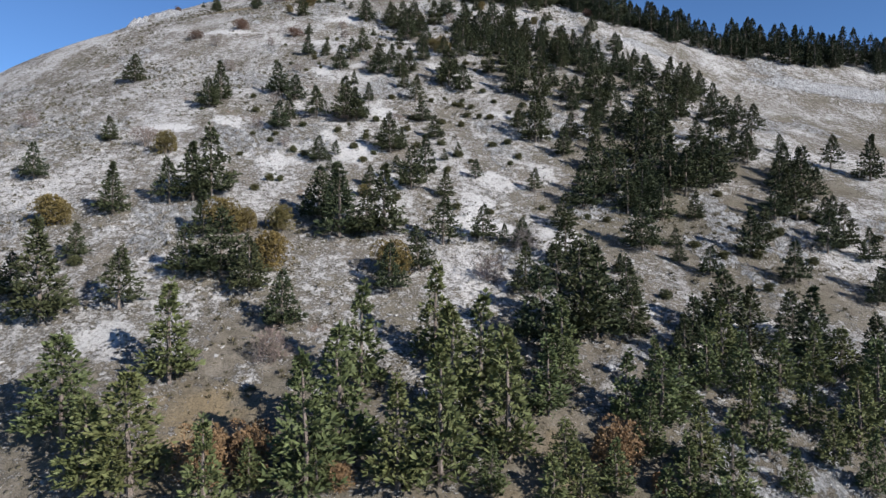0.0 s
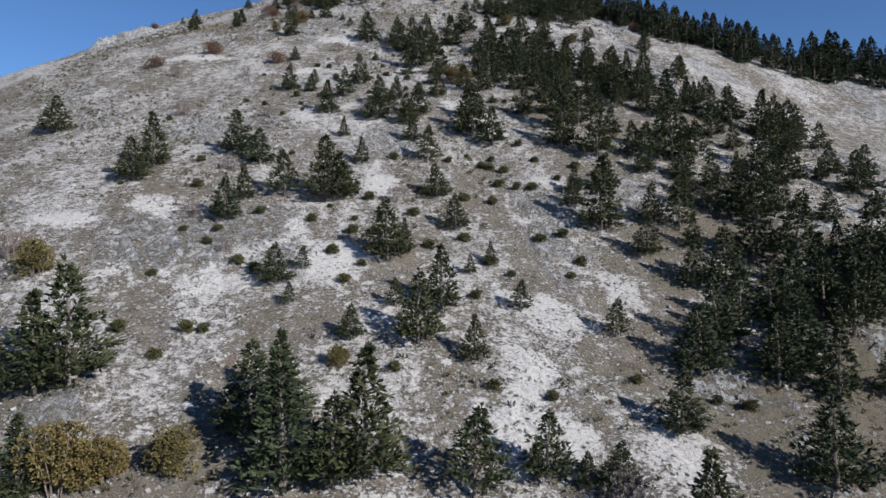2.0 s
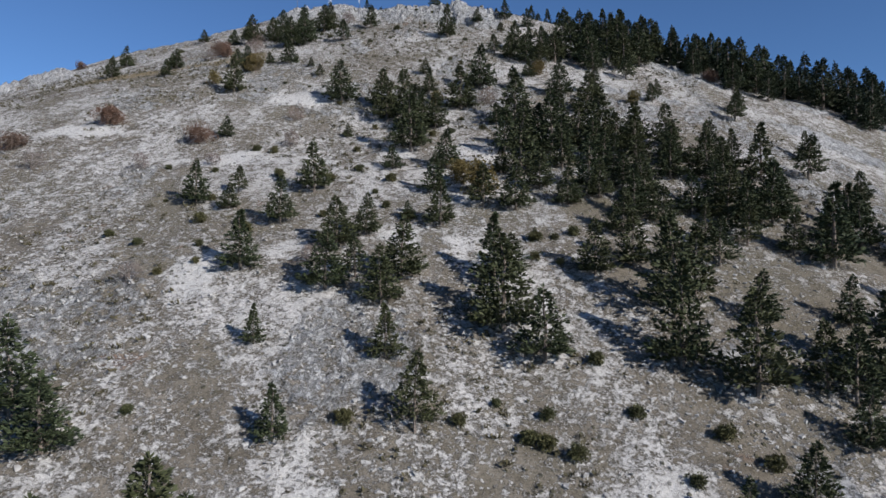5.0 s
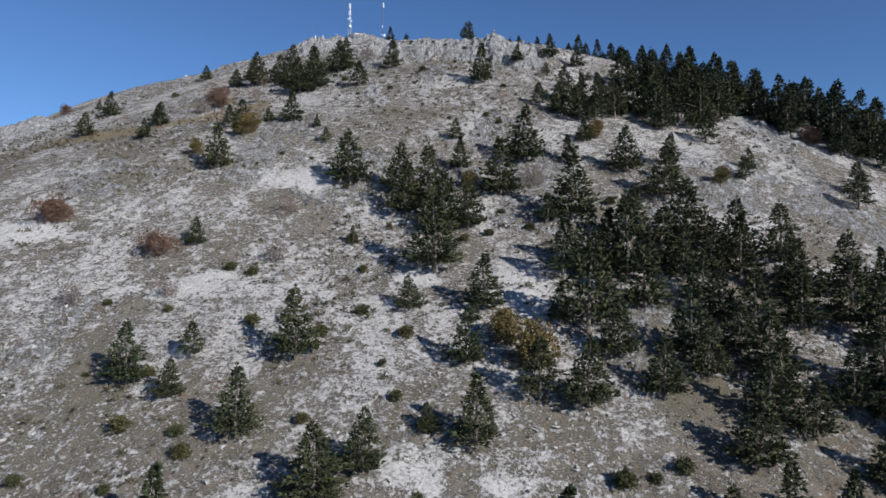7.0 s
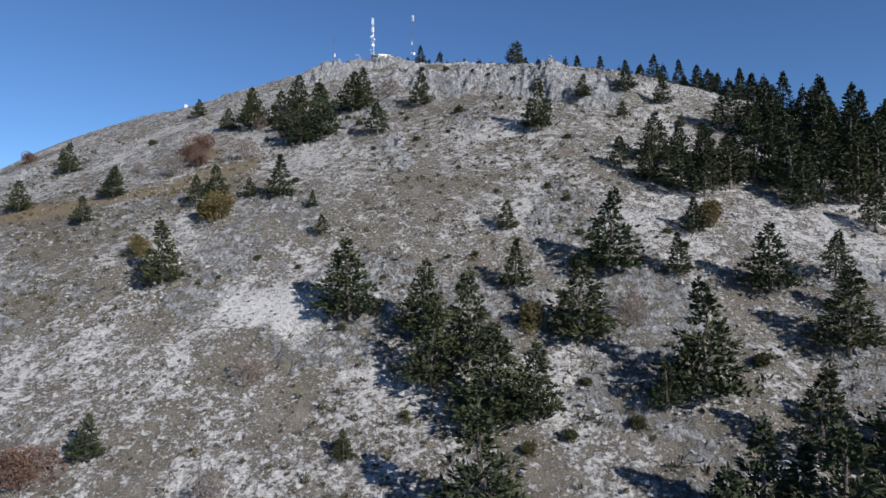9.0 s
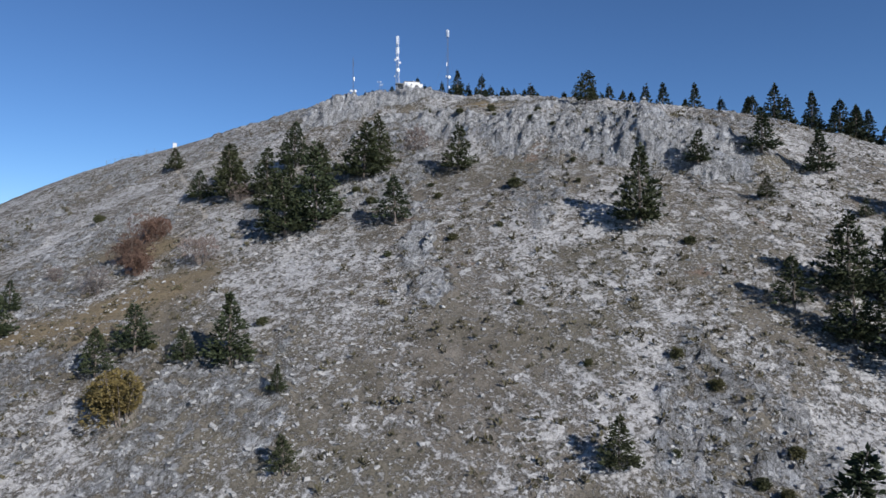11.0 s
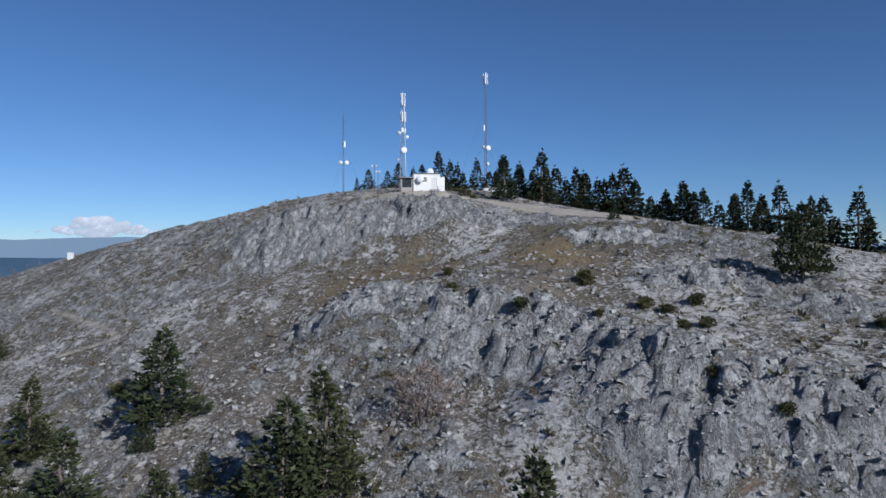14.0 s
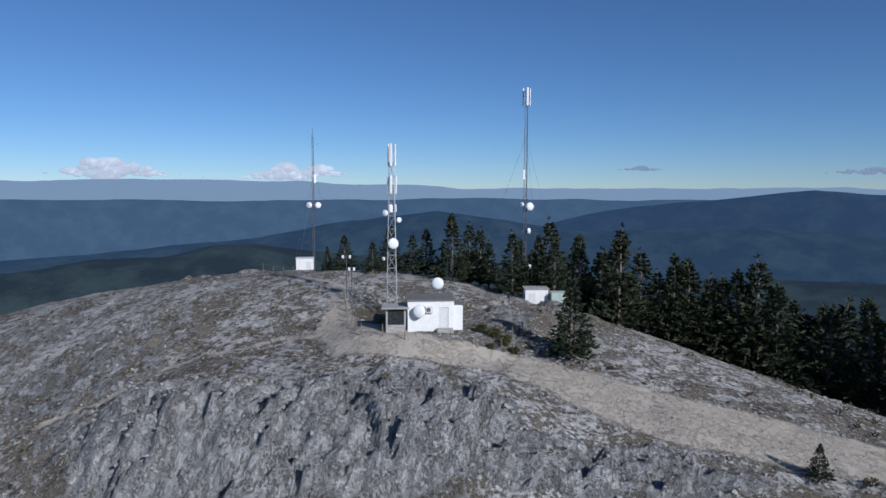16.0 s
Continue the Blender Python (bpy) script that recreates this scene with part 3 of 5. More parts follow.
def stand(kind, x, y, tall):
    # pines low on the hill take the needles coloured as sunlit
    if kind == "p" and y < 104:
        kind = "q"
    models = {"p": PINES, "q": GROVE_PINES, "e": SPRUCES, "f": SPRUCES, "n": [SNAG], "s": JUNIPERS, **BRUSH}[kind]
    ob = DICE.choice(models)
    own = {"p": 9.0, "q": 9.0, "e": 10.0, "f": 10.0, "n": 8.0}.get(kind, 1.0)
    k = (min(tall, 2.1) if kind == "s" else tall) / own
    wide = k * DICE.uniform(0.95, 1.2)
    if kind in "pqef":
        wide *= 1.22
        wide = min(wide, 2.1)
    at = pose(x, y, height(x, y) - 0.05, 0, 0, DICE.uniform(0, 360))
    if ob in USED:
        ob = copy_thing(ob, at)
    USED.add(ob)
    ob.matrix_basis = at @ Matrix.Diagonal((wide, wide, k, 1))


# pines, from y = 75 m to y = 99 m
for x, y, tall in ((-39.7, 75.6, 11.4), (-34.7, 75.7, 14.0), (-21.5, 76.1, 6.4), (-15.2, 76.5, 16.0), (-14.0, 76.8, 6.4), (-4.8, 78.0, 13.1), (6.0, 78.3, 5.9), (0.1, 78.9, 16.0), (20.6, 79.0, 6.6), (14.9, 80.8, 7.5), (42.7, 81.0, 5.4), (-12.2, 81.9, 16.0), (52.9, 82.2, 6.9), (-46.3, 82.9, 13.2), (32.0, 83.1, 8.4), (8.4, 83.2, 16.0), (26.3, 85.0, 7.1), (42.0, 86.6, 9.4), (1.5, 87.6, 16.0), (55.2, 89.3, 11.2), (14.5, 90.8, 10.6), (-37.3, 93.1, 14.0), (32.7, 93.2, 8.6), (-10.9, 93.5, 14.8), (5.6, 94.4, 14.2), (30.6, 96.5, 8.1), (43.4, 98.1, 9.0), (38.7, 98.6, 9.1), (63.6, 99.0, 10.3), (49.6, 99.1, 9.1),):
    stand('p', x, y, tall)
# pines, from y = 101 m to y = 138 m
for x, y, tall in ((-0.8, 101.3, 14.4), (55.9, 101.7, 9.3), (37.3, 104.0, 7.8), (67.6, 104.0, 11.3), (-62.4, 105.3, 16.0), (15.9, 106.0, 13.3), (-24.8, 106.1, 8.9), (-51.6, 108.5, 10.0), (22.8, 109.6, 16.0), (25.1, 109.6, 14.6), (31.3, 110.7, 8.3), (-70.6, 111.2, 7.4), (48.3, 113.7, 11.4), (-32.6, 114.9, 9.6), (32.1, 117.1, 9.8), (-8.9, 117.8, 8.8), (-44.3, 118.1, 8.9), (-38.7, 119.0, 11.9), (15.2, 122.3, 9.2), (-66.2, 122.9, 6.7), (21.4, 124.6, 8.5), (26.7, 125.5, 10.1), (-4.3, 126.3, 8.4), (35.3, 126.5, 5.1), (-46.4, 132.4, 8.8), (35.2, 133.8, 4.0), (24.6, 134.8, 10.1), (-20.6, 136.9, 14.8), (-15.1, 137.9, 9.9), (0.3, 138.7, 9.9),):
    stand('p', x, y, tall)
# pines, from y = 139 m to y = 180 m
for x, y, tall in ((-11.6, 139.1, 14.4), (-67.6, 139.6, 10.5), (49.3, 140.6, 4.3), (16.8, 141.1, 5.7), (13.1, 141.5, 4.5), (8.8, 142.5, 7.8), (-25.8, 143.4, 11.3), (42.8, 144.9, 11.3), (-58.3, 145.3, 9.7), (-53.8, 146.7, 12.5), (-23.1, 147.3, 10.4), (50.8, 147.6, 4.6), (-50.4, 148.2, 16.0), (27.4, 151.9, 8.0), (-94.4, 157.0, 9.1), (0.9, 161.8, 6.5), (44.7, 163.0, 10.6), (-17.3, 163.5, 5.0), (-7.4, 164.0, 10.8), (61.3, 164.2, 7.0), (34.3, 165.4, 10.0), (-28.2, 170.9, 3.5), (23.3, 171.5, 6.2), (-11.3, 172.3, 4.8), (-4.2, 173.3, 10.2), (8.7, 175.5, 5.2), (52.6, 175.9, 9.2), (-31.9, 176.7, 6.7), (45.4, 178.2, 10.3), (-88.3, 180.6, 6.8),):
    stand('p', x, y, tall)
# pines, from y = 180 m to y = 215 m
for x, y, tall in ((-28.4, 180.7, 4.0), (27.0, 180.7, 0.8), (0.7, 184.7, 3.5), (-14.3, 187.2, 10.8), (47.1, 188.7, 11.5), (41.5, 188.9, 9.4), (4.5, 189.1, 4.0), (-11.3, 189.8, 6.3), (62.8, 194.7, 16.0), (-46.8, 195.3, 8.3), (35.4, 197.9, 8.8), (56.9, 199.0, 12.8), (79.4, 199.4, 14.4), (126.2, 200.3, 13.3), (-2.0, 200.7, 7.0), (45.9, 202.5, 6.7), (-45.9, 204.4, 7.4), (75.6, 204.5, 6.9), (28.4, 206.5, 15.2), (118.3, 207.0, 10.3), (-38.3, 207.9, 9.9), (45.2, 208.4, 11.5), (-29.0, 208.6, 13.5), (93.2, 208.6, 8.6), (-26.4, 209.2, 10.0), (-71.9, 209.9, 9.7), (39.8, 210.2, 8.1), (-6.2, 213.9, 7.5), (63.5, 214.5, 16.0), (24.0, 215.4, 6.1),):
    stand('p', x, y, tall)
# pines, from y = 217 m to y = 254 m
for x, y, tall in ((-70.9, 217.7, 12.3), (48.8, 219.0, 7.3), (63.2, 220.7, 11.8), (25.4, 221.6, 5.9), (-48.1, 223.1, 8.2), (33.2, 223.8, 8.6), (51.8, 225.1, 6.9), (62.8, 227.4, 4.1), (-24.6, 227.5, 6.3), (-54.7, 227.9, 11.2), (59.3, 228.6, 9.4), (-8.9, 230.4, 9.2), (53.9, 232.8, 9.8), (44.5, 233.7, 7.1), (34.2, 239.9, 14.3), (46.6, 240.1, 10.1), (-13.5, 240.8, 7.0), (-31.3, 242.1, 5.3), (60.0, 242.1, 11.3), (78.4, 242.4, 15.5), (44.1, 242.4, 9.3), (92.5, 243.1, 5.9), (7.6, 243.5, 10.1), (54.5, 243.5, 15.5), (26.0, 244.2, 14.2), (2.4, 249.0, 13.8), (-15.5, 252.0, 8.6), (-114.1, 252.2, 10.3), (28.0, 253.6, 15.5), (41.0, 254.5, 7.9),):
    stand('p', x, y, tall)
# pines, from y = 254 m to y = 281 m
for x, y, tall in ((-24.3, 254.9, 9.0), (55.1, 256.4, 7.7), (-12.9, 257.9, 9.4), (-20.2, 258.0, 6.9), (1.5, 259.0, 10.7), (32.9, 259.4, 10.5), (-38.9, 259.5, 9.4), (4.4, 261.9, 6.5), (18.0, 262.7, 9.1), (72.3, 263.4, 10.7), (24.9, 265.9, 9.4), (-24.8, 266.4, 8.4), (31.4, 267.1, 8.2), (40.1, 268.6, 8.3), (-20.2, 270.4, 7.3), (97.3, 270.9, 14.5), (9.1, 271.4, 2.5), (62.3, 274.2, 14.6), (-36.7, 274.9, 9.0), (-7.5, 275.7, 8.5), (40.3, 275.8, 7.5), (25.6, 276.1, 8.4), (92.3, 276.2, 14.4), (56.2, 276.2, 8.1), (48.4, 277.3, 7.6), (-13.5, 277.5, 3.6), (78.5, 280.6, 11.1), (104.9, 280.7, 8.8), (84.1, 281.0, 12.5), (34.6, 281.9, 7.2),):
    stand('p', x, y, tall)
# pines, from y = 282 m to y = 309 m
for x, y, tall in ((-48.7, 282.1, 5.1), (99.3, 283.0, 12.6), (6.8, 283.1, 9.1), (0.6, 284.2, 8.4), (-56.2, 284.8, 8.7), (17.3, 286.6, 7.7), (41.7, 287.3, 8.5), (32.8, 287.9, 8.6), (57.7, 288.1, 12.3), (54.0, 290.2, 8.7), (-49.6, 290.3, 5.5), (-33.9, 290.4, 10.5), (-9.3, 290.7, 8.1), (24.3, 290.8, 8.0), (47.8, 291.3, 10.5), (74.5, 291.9, 9.4), (12.6, 294.0, 8.3), (30.6, 297.0, 7.5), (-38.0, 299.3, 2.5), (9.0, 299.3, 14.8), (63.9, 300.2, 8.8), (-8.4, 301.2, 3.1), (5.0, 301.8, 6.1), (-19.2, 304.1, 5.6), (12.7, 304.1, 7.5), (-7.1, 305.0, 9.1), (43.2, 306.0, 10.0), (19.2, 307.4, 12.3), (51.8, 307.8, 11.2), (87.2, 309.5, 7.4),):
    stand('p', x, y, tall)
# pines, from y = 311 m to y = 348 m
for x, y, tall in ((29.8, 311.9, 8.1), (65.9, 311.9, 13.6), (6.6, 314.8, 10.8), (17.8, 315.3, 16.0), (60.6, 315.4, 9.8), (50.4, 315.6, 4.4), (-16.1, 316.2, 14.6), (14.8, 316.9, 11.7), (55.8, 316.9, 11.1), (28.1, 317.2, 10.1), (79.6, 317.6, 10.7), (11.5, 318.4, 12.7), (25.1, 320.4, 12.0), (-63.5, 322.5, 5.5), (48.0, 325.5, 11.1), (-33.0, 325.7, 3.8), (40.6, 327.6, 11.1), (21.3, 329.5, 11.2), (31.7, 330.1, 13.2), (86.0, 332.2, 7.7), (-16.0, 332.3, 12.5), (-10.8, 333.7, 9.8), (5.6, 335.5, 6.3), (-24.2, 337.0, 11.8), (10.9, 338.4, 15.5), (-19.6, 341.0, 13.5), (-26.8, 346.3, 11.2), (-4.1, 348.2, 13.1), (32.5, 348.2, 12.2), (-38.9, 348.9, 12.1),):
    stand('p', x, y, tall)
# pines, from y = 353 m to y = 394 m
for x, y, tall in ((76.4, 353.2, 8.6), (-72.5, 354.4, 11.0), (35.4, 356.0, 7.5), (-13.6, 357.6, 7.7), (79.7, 359.8, 8.6), (26.4, 360.9, 10.9), (54.5, 360.9, 6.1), (1.9, 362.6, 13.8), (12.7, 363.4, 6.8), (37.3, 363.9, 8.3), (57.6, 367.2, 5.6), (-49.7, 369.9, 4.2), (-15.6, 373.5, 5.5), (18.1, 376.1, 6.5), (-103.8, 378.0, 5.8), (-54.8, 379.7, 3.3), (51.3, 381.1, 8.6), (-81.0, 381.9, 6.7), (-63.6, 384.7, 9.1), (-70.4, 385.2, 4.4), (96.8, 386.8, 14.0), (-79.1, 387.4, 7.0), (41.5, 387.7, 10.4), (23.1, 388.4, 8.3), (18.7, 389.7, 10.8), (53.2, 391.9, 15.5), (-130.1, 392.1, 7.4), (-106.7, 392.7, 7.2), (13.2, 393.2, 8.9), (17.3, 394.0, 6.5),):
    stand('p', x, y, tall)
# pines, from y = 394 m to y = 435 m
for x, y, tall in ((41.1, 394.1, 15.5), (103.6, 395.3, 15.5), (48.0, 396.0, 15.5), (96.1, 397.1, 12.9), (8.0, 397.8, 7.2), (35.4, 397.9, 15.5), (25.3, 399.2, 10.8), (60.4, 399.6, 15.5), (-111.6, 400.9, 5.3), (66.8, 409.1, 15.5), (55.5, 411.0, 15.5), (-9.6, 415.4, 12.8), (98.3, 418.8, 12.3), (-50.9, 420.2, 8.8), (-72.0, 420.9, 12.0), (25.4, 420.9, 3.1), (36.4, 420.9, 12.7), (112.7, 423.3, 14.6), (-67.2, 423.6, 16.0), (11.6, 423.8, 3.6), (-141.2, 424.4, 8.9), (95.2, 427.8, 10.7), (107.9, 429.8, 15.0), (100.9, 432.5, 13.1), (2.5, 433.8, 6.3), (-81.3, 435.0, 6.1), (23.3, 435.0, 7.9), (-77.0, 435.2, 7.7), (-84.0, 435.5, 4.5), (93.0, 435.8, 12.2),):
    stand('p', x, y, tall)
# pines, from y = 436 m to y = 476 m
for x, y, tall in ((14.1, 436.3, 8.2), (-71.4, 437.1, 10.6), (-42.5, 438.2, 10.0), (-154.6, 439.6, 4.3), (85.3, 440.8, 11.3), (-63.4, 442.0, 12.2), (-94.5, 443.1, 12.3), (-86.2, 443.9, 10.2), (-61.1, 445.7, 11.5), (-104.2, 446.7, 6.8), (-74.2, 447.7, 3.9), (-100.0, 454.2, 9.3), (-85.5, 454.4, 4.3), (-85.5, 457.7, 10.9), (-129.0, 476.2, 6.4),):
    stand('p', x, y, tall)
# forest edge, from y = 532 m to y = 545 m
for x, y, tall in ((-20.5, 532.2, 12.2), (-22.0, 533.0, 13.9), (-50.3, 535.9, 13.0), (-31.2, 536.5, 12.5), (-33.4, 537.0, 15.0), (-58.9, 537.4, 8.7), (-35.7, 537.6, 12.5), (-37.4, 538.0, 10.9), (-38.7, 538.3, 11.0), (-41.5, 538.7, 11.8), (-43.3, 538.9, 11.9), (-64.9, 539.2, 9.2), (-85.6, 539.2, 4.5), (-45.4, 539.2, 9.5), (-62.2, 539.4, 6.6), (-47.6, 539.5, 11.4), (-52.5, 539.8, 9.7), (-55.6, 539.8, 10.2), (-74.0, 540.9, 9.8), (-21.9, 541.3, 15.5), (-91.0, 541.5, 5.6), (-24.4, 542.3, 13.5), (-94.2, 542.3, 3.9), (-26.3, 543.1, 12.3), (-84.3, 543.3, 7.3), (-80.7, 543.4, 6.4), (-27.6, 543.5, 12.7), (-78.7, 544.0, 7.3), (-72.4, 545.4, 9.3), (-70.7, 545.7, 8.8),):
    stand('e', x, y, tall)
# forest edge, from y = 545 m to y = 545 m
for x, y, tall in ((-69.4, 545.8, 7.1),):
    stand('e', x, y, tall)
# spruces by the road, from y = 499 m to y = 513 m
for x, y, tall in ((-36.1, 499.1, 2.8), (-55.1, 513.4, 8.2),):
    stand('f', x, y, tall)
# the old pine on the crest, from y = 472 m to y = 472 m
for x, y, tall in ((-16.5, 472.5, 7.7),):
    stand('n', x, y, tall)
# russet bushes, from y = 315 m to y = 425 m
for x, y, tall in ((-114.6, 315.2, 6.3), (-68.2, 318.9, 5.8), (-97.2, 329.4, 7.0), (83.0, 390.9, 6.0), (-94.9, 410.9, 5.7), (-99.6, 415.7, 7.0), (-102.0, 425.8, 7.0),):
    stand('b', x, y, tall)
# autumn trees, from y = 121 m to y = 378 m
for x, y, tall in ((-31.0, 121.8, 9.0), (-9.3, 123.4, 8.2), (-43.1, 133.5, 9.0), (-38.8, 135.5, 6.0), (-77.5, 135.5, 7.9), (-32.4, 137.5, 6.2), (-17.9, 157.3, 3.9), (-69.8, 172.8, 7.3), (0.0, 289.6, 8.9), (-3.9, 295.9, 6.6), (-10.7, 349.2, 5.6), (48.4, 358.2, 5.2), (-81.6, 362.2, 5.4), (-72.1, 374.8, 7.4), (-76.5, 376.3, 4.0), (21.3, 378.2, 6.2),):
    stand('y', x, y, tall)
# copper trees, from y = 77 m to y = 82 m
for x, y, tall in ((-11.5, 77.4, 4.5), (-27.1, 77.4, 9.0), (-22.4, 79.2, 8.0), (26.1, 79.7, 3.7), (21.5, 82.8, 8.3),):
    stand('o', x, y, tall)
# bare shrubs, from y = 95 m to y = 454 m
for x, y, tall in ((17.6, 95.5, 4.0), (-24.6, 98.3, 5.8), (9.3, 125.5, 6.0), (17.2, 138.5, 5.8), (-77.0, 177.2, 6.0), (-42.5, 184.6, 3.5), (-118.2, 193.8, 6.0), (-53.3, 195.4, 4.0), (-16.5, 202.9, 3.2), (-30.0, 207.2, 5.3), (-14.8, 209.2, 4.2), (-53.8, 218.6, 4.0), (43.8, 225.5, 3.3), (-54.3, 254.9, 3.7), (-81.3, 259.5, 5.3), (-27.8, 261.1, 4.0), (-76.6, 303.9, 4.2), (-101.8, 304.2, 5.1), (-61.0, 306.5, 3.6), (-45.6, 317.8, 4.8), (-15.2, 320.4, 4.7), (-49.2, 336.0, 4.7), (3.7, 352.2, 6.0), (-99.3, 405.6, 5.9), (-112.7, 412.0, 3.6), (-83.7, 412.3, 6.0), (-91.5, 441.4, 5.0), (-54.8, 454.8, 6.0),):
    stand('g', x, y, tall)
# junipers, from y = 120 m to y = 178 m
for x, y, tall in ((-65.6, 120.9, 2.0), (41.7, 125.5, 3.1), (53.4, 125.8, 3.2), (63.6, 131.8, 3.2), (35.3, 135.7, 1.5), (60.1, 144.7, 2.4), (77.0, 147.2, 3.2), (68.6, 147.5, 2.5), (81.1, 147.9, 3.2), (55.5, 148.7, 1.9), (-42.9, 155.5, 1.8), (11.3, 156.0, 1.5), (3.3, 156.6, 1.8), (92.6, 157.0, 2.6), (38.4, 157.5, 1.9), (-10.1, 157.7, 1.6), (33.9, 157.8, 1.5), (89.8, 159.2, 3.2), (79.5, 159.6, 2.7), (-50.3, 160.8, 2.4), (24.0, 161.0, 1.6), (103.0, 161.2, 3.2), (-41.1, 162.2, 2.1), (-38.7, 162.6, 1.7), (89.9, 169.4, 3.2), (82.3, 174.2, 3.2), (-52.1, 175.6, 1.4), (1.5, 177.7, 1.8), (-20.6, 178.0, 1.9), (72.4, 178.4, 3.0),):
    stand('s', x, y, tall)
# junipers, from y = 179 m to y = 220 m
for x, y, tall in ((-36.5, 180.0, 1.9), (-39.6, 181.7, 2.3), (-18.5, 184.0, 1.5), (7.9, 185.6, 1.3), (-24.1, 187.2, 2.1), (19.0, 187.2, 1.4), (-47.5, 187.4, 1.6), (4.7, 188.6, 3.2), (-53.0, 190.6, 1.4), (-47.0, 191.7, 1.7), (21.8, 192.2, 2.1), (-6.9, 192.7, 2.1), (-22.1, 195.1, 2.3), (-12.8, 195.2, 3.2), (-17.5, 195.6, 3.2), (0.0, 196.8, 2.4), (-30.6, 198.1, 3.2), (-40.8, 198.2, 1.8), (14.6, 198.9, 2.1), (19.2, 200.0, 2.5), (-22.3, 200.2, 1.3), (-10.8, 204.3, 3.2), (-28.0, 204.9, 1.1), (-73.8, 207.9, 1.0), (-57.0, 208.6, 2.8), (-20.4, 209.4, 2.8), (-0.0, 213.8, 2.2), (5.8, 213.8, 3.2), (-9.6, 214.9, 1.9), (12.0, 220.8, 2.0),):
    stand('s', x, y, tall)
# junipers, from y = 221 m to y = 275 m
for x, y, tall in ((15.5, 221.5, 2.6), (-61.9, 222.5, 1.6), (7.9, 222.6, 2.4), (30.0, 224.4, 3.2), (22.2, 227.0, 1.7), (-42.0, 229.3, 1.3), (9.9, 229.4, 2.6), (31.6, 229.9, 2.1), (6.2, 230.4, 3.0), (-17.0, 230.4, 2.2), (4.0, 231.1, 1.8), (-3.9, 232.4, 1.8), (27.3, 233.3, 3.2), (6.7, 234.4, 1.8), (18.0, 235.6, 1.8), (0.8, 235.9, 1.2), (14.7, 243.9, 2.0), (-83.1, 255.3, 1.6), (-51.6, 257.8, 1.3), (-46.8, 261.1, 1.3), (12.8, 265.0, 1.3), (8.7, 266.2, 1.8), (-48.2, 266.4, 1.4), (-59.4, 267.6, 1.5), (-66.4, 271.1, 1.5), (9.1, 271.4, 2.5), (-41.7, 271.7, 2.3), (12.9, 272.4, 1.5), (16.6, 274.0, 2.7), (-44.1, 275.4, 1.6),):
    stand('s', x, y, tall)
# junipers, from y = 275 m to y = 360 m
for x, y, tall in ((-51.6, 275.8, 2.8), (-13.5, 277.5, 3.2), (-29.2, 278.0, 1.6), (-18.1, 282.5, 1.7), (-63.1, 286.4, 0.8), (-53.7, 286.6, 1.6), (-21.3, 289.4, 1.3), (-31.6, 296.3, 2.4), (-18.7, 296.5, 3.2), (-43.2, 298.8, 2.0), (-58.9, 302.3, 1.4), (-26.5, 302.4, 1.9), (-70.0, 303.3, 1.4), (-48.8, 313.1, 2.3), (-53.2, 314.6, 1.9), (-29.3, 315.8, 1.5), (-33.4, 327.0, 1.7), (-11.5, 328.9, 1.7), (-6.4, 331.1, 1.7), (-17.3, 331.2, 1.3), (-26.9, 332.6, 1.3), (1.9, 333.3, 1.8), (-3.9, 340.0, 1.4), (20.0, 344.9, 2.9), (-39.1, 345.8, 1.3), (-66.3, 354.6, 0.9), (-63.4, 356.3, 0.9), (-35.4, 358.0, 0.9), (-15.0, 360.1, 1.3), (-51.0, 360.5, 0.9),):
    stand('s', x, y, tall)
# junipers, from y = 361 m to y = 440 m
for x, y, tall in ((-59.0, 362.0, 1.0), (-25.4, 364.7, 0.9), (-20.8, 365.7, 1.3), (15.9, 371.8, 1.3), (-0.2, 372.2, 1.3), (-2.4, 373.4, 1.3), (13.5, 375.5, 1.3), (-9.8, 375.9, 0.9), (2.0, 377.5, 1.4), (-4.0, 384.4, 1.5), (-18.4, 387.0, 1.1), (-76.8, 387.6, 1.0), (-8.0, 388.7, 1.6), (-63.1, 393.0, 1.4), (-27.1, 397.6, 1.0), (-49.5, 410.2, 1.1), (-2.6, 411.0, 1.5), (-39.3, 414.0, 1.4), (-31.9, 416.8, 1.1), (-44.7, 428.5, 1.4), (-30.5, 429.2, 2.7), (-18.9, 429.7, 1.0), (-64.9, 430.5, 1.5), (-58.6, 430.9, 1.8), (-47.4, 434.3, 1.0), (-63.2, 435.7, 1.6), (-14.5, 437.8, 0.8), (-57.9, 438.2, 1.1), (-19.8, 440.4, 1.2), (-14.2, 440.4, 0.6),):
    stand('s', x, y, tall)
# junipers, from y = 440 m to y = 477 m
for x, y, tall in ((-125.1, 440.5, 3.2), (-7.6, 444.0, 0.6), (-16.8, 446.0, 1.1), (-8.6, 448.6, 1.0), (-24.0, 448.7, 1.1), (-28.9, 452.0, 1.2), (-1.4, 459.0, 1.5), (-42.7, 460.9, 0.9), (-30.4, 460.9, 1.3), (-27.6, 463.1, 1.3), (-11.8, 463.6, 1.3), (-96.4, 464.0, 1.6), (-6.5, 464.4, 0.8), (-46.6, 464.8, 1.5), (-38.3, 465.3, 1.0), (-31.1, 466.9, 1.2), (-33.2, 468.3, 1.5), (-28.1, 468.6, 1.5), (-55.3, 470.5, 1.4), (-39.7, 474.4, 2.2), (-25.6, 474.5, 1.4), (-57.3, 477.2, 1.2),):
    stand('s', x, y, tall)


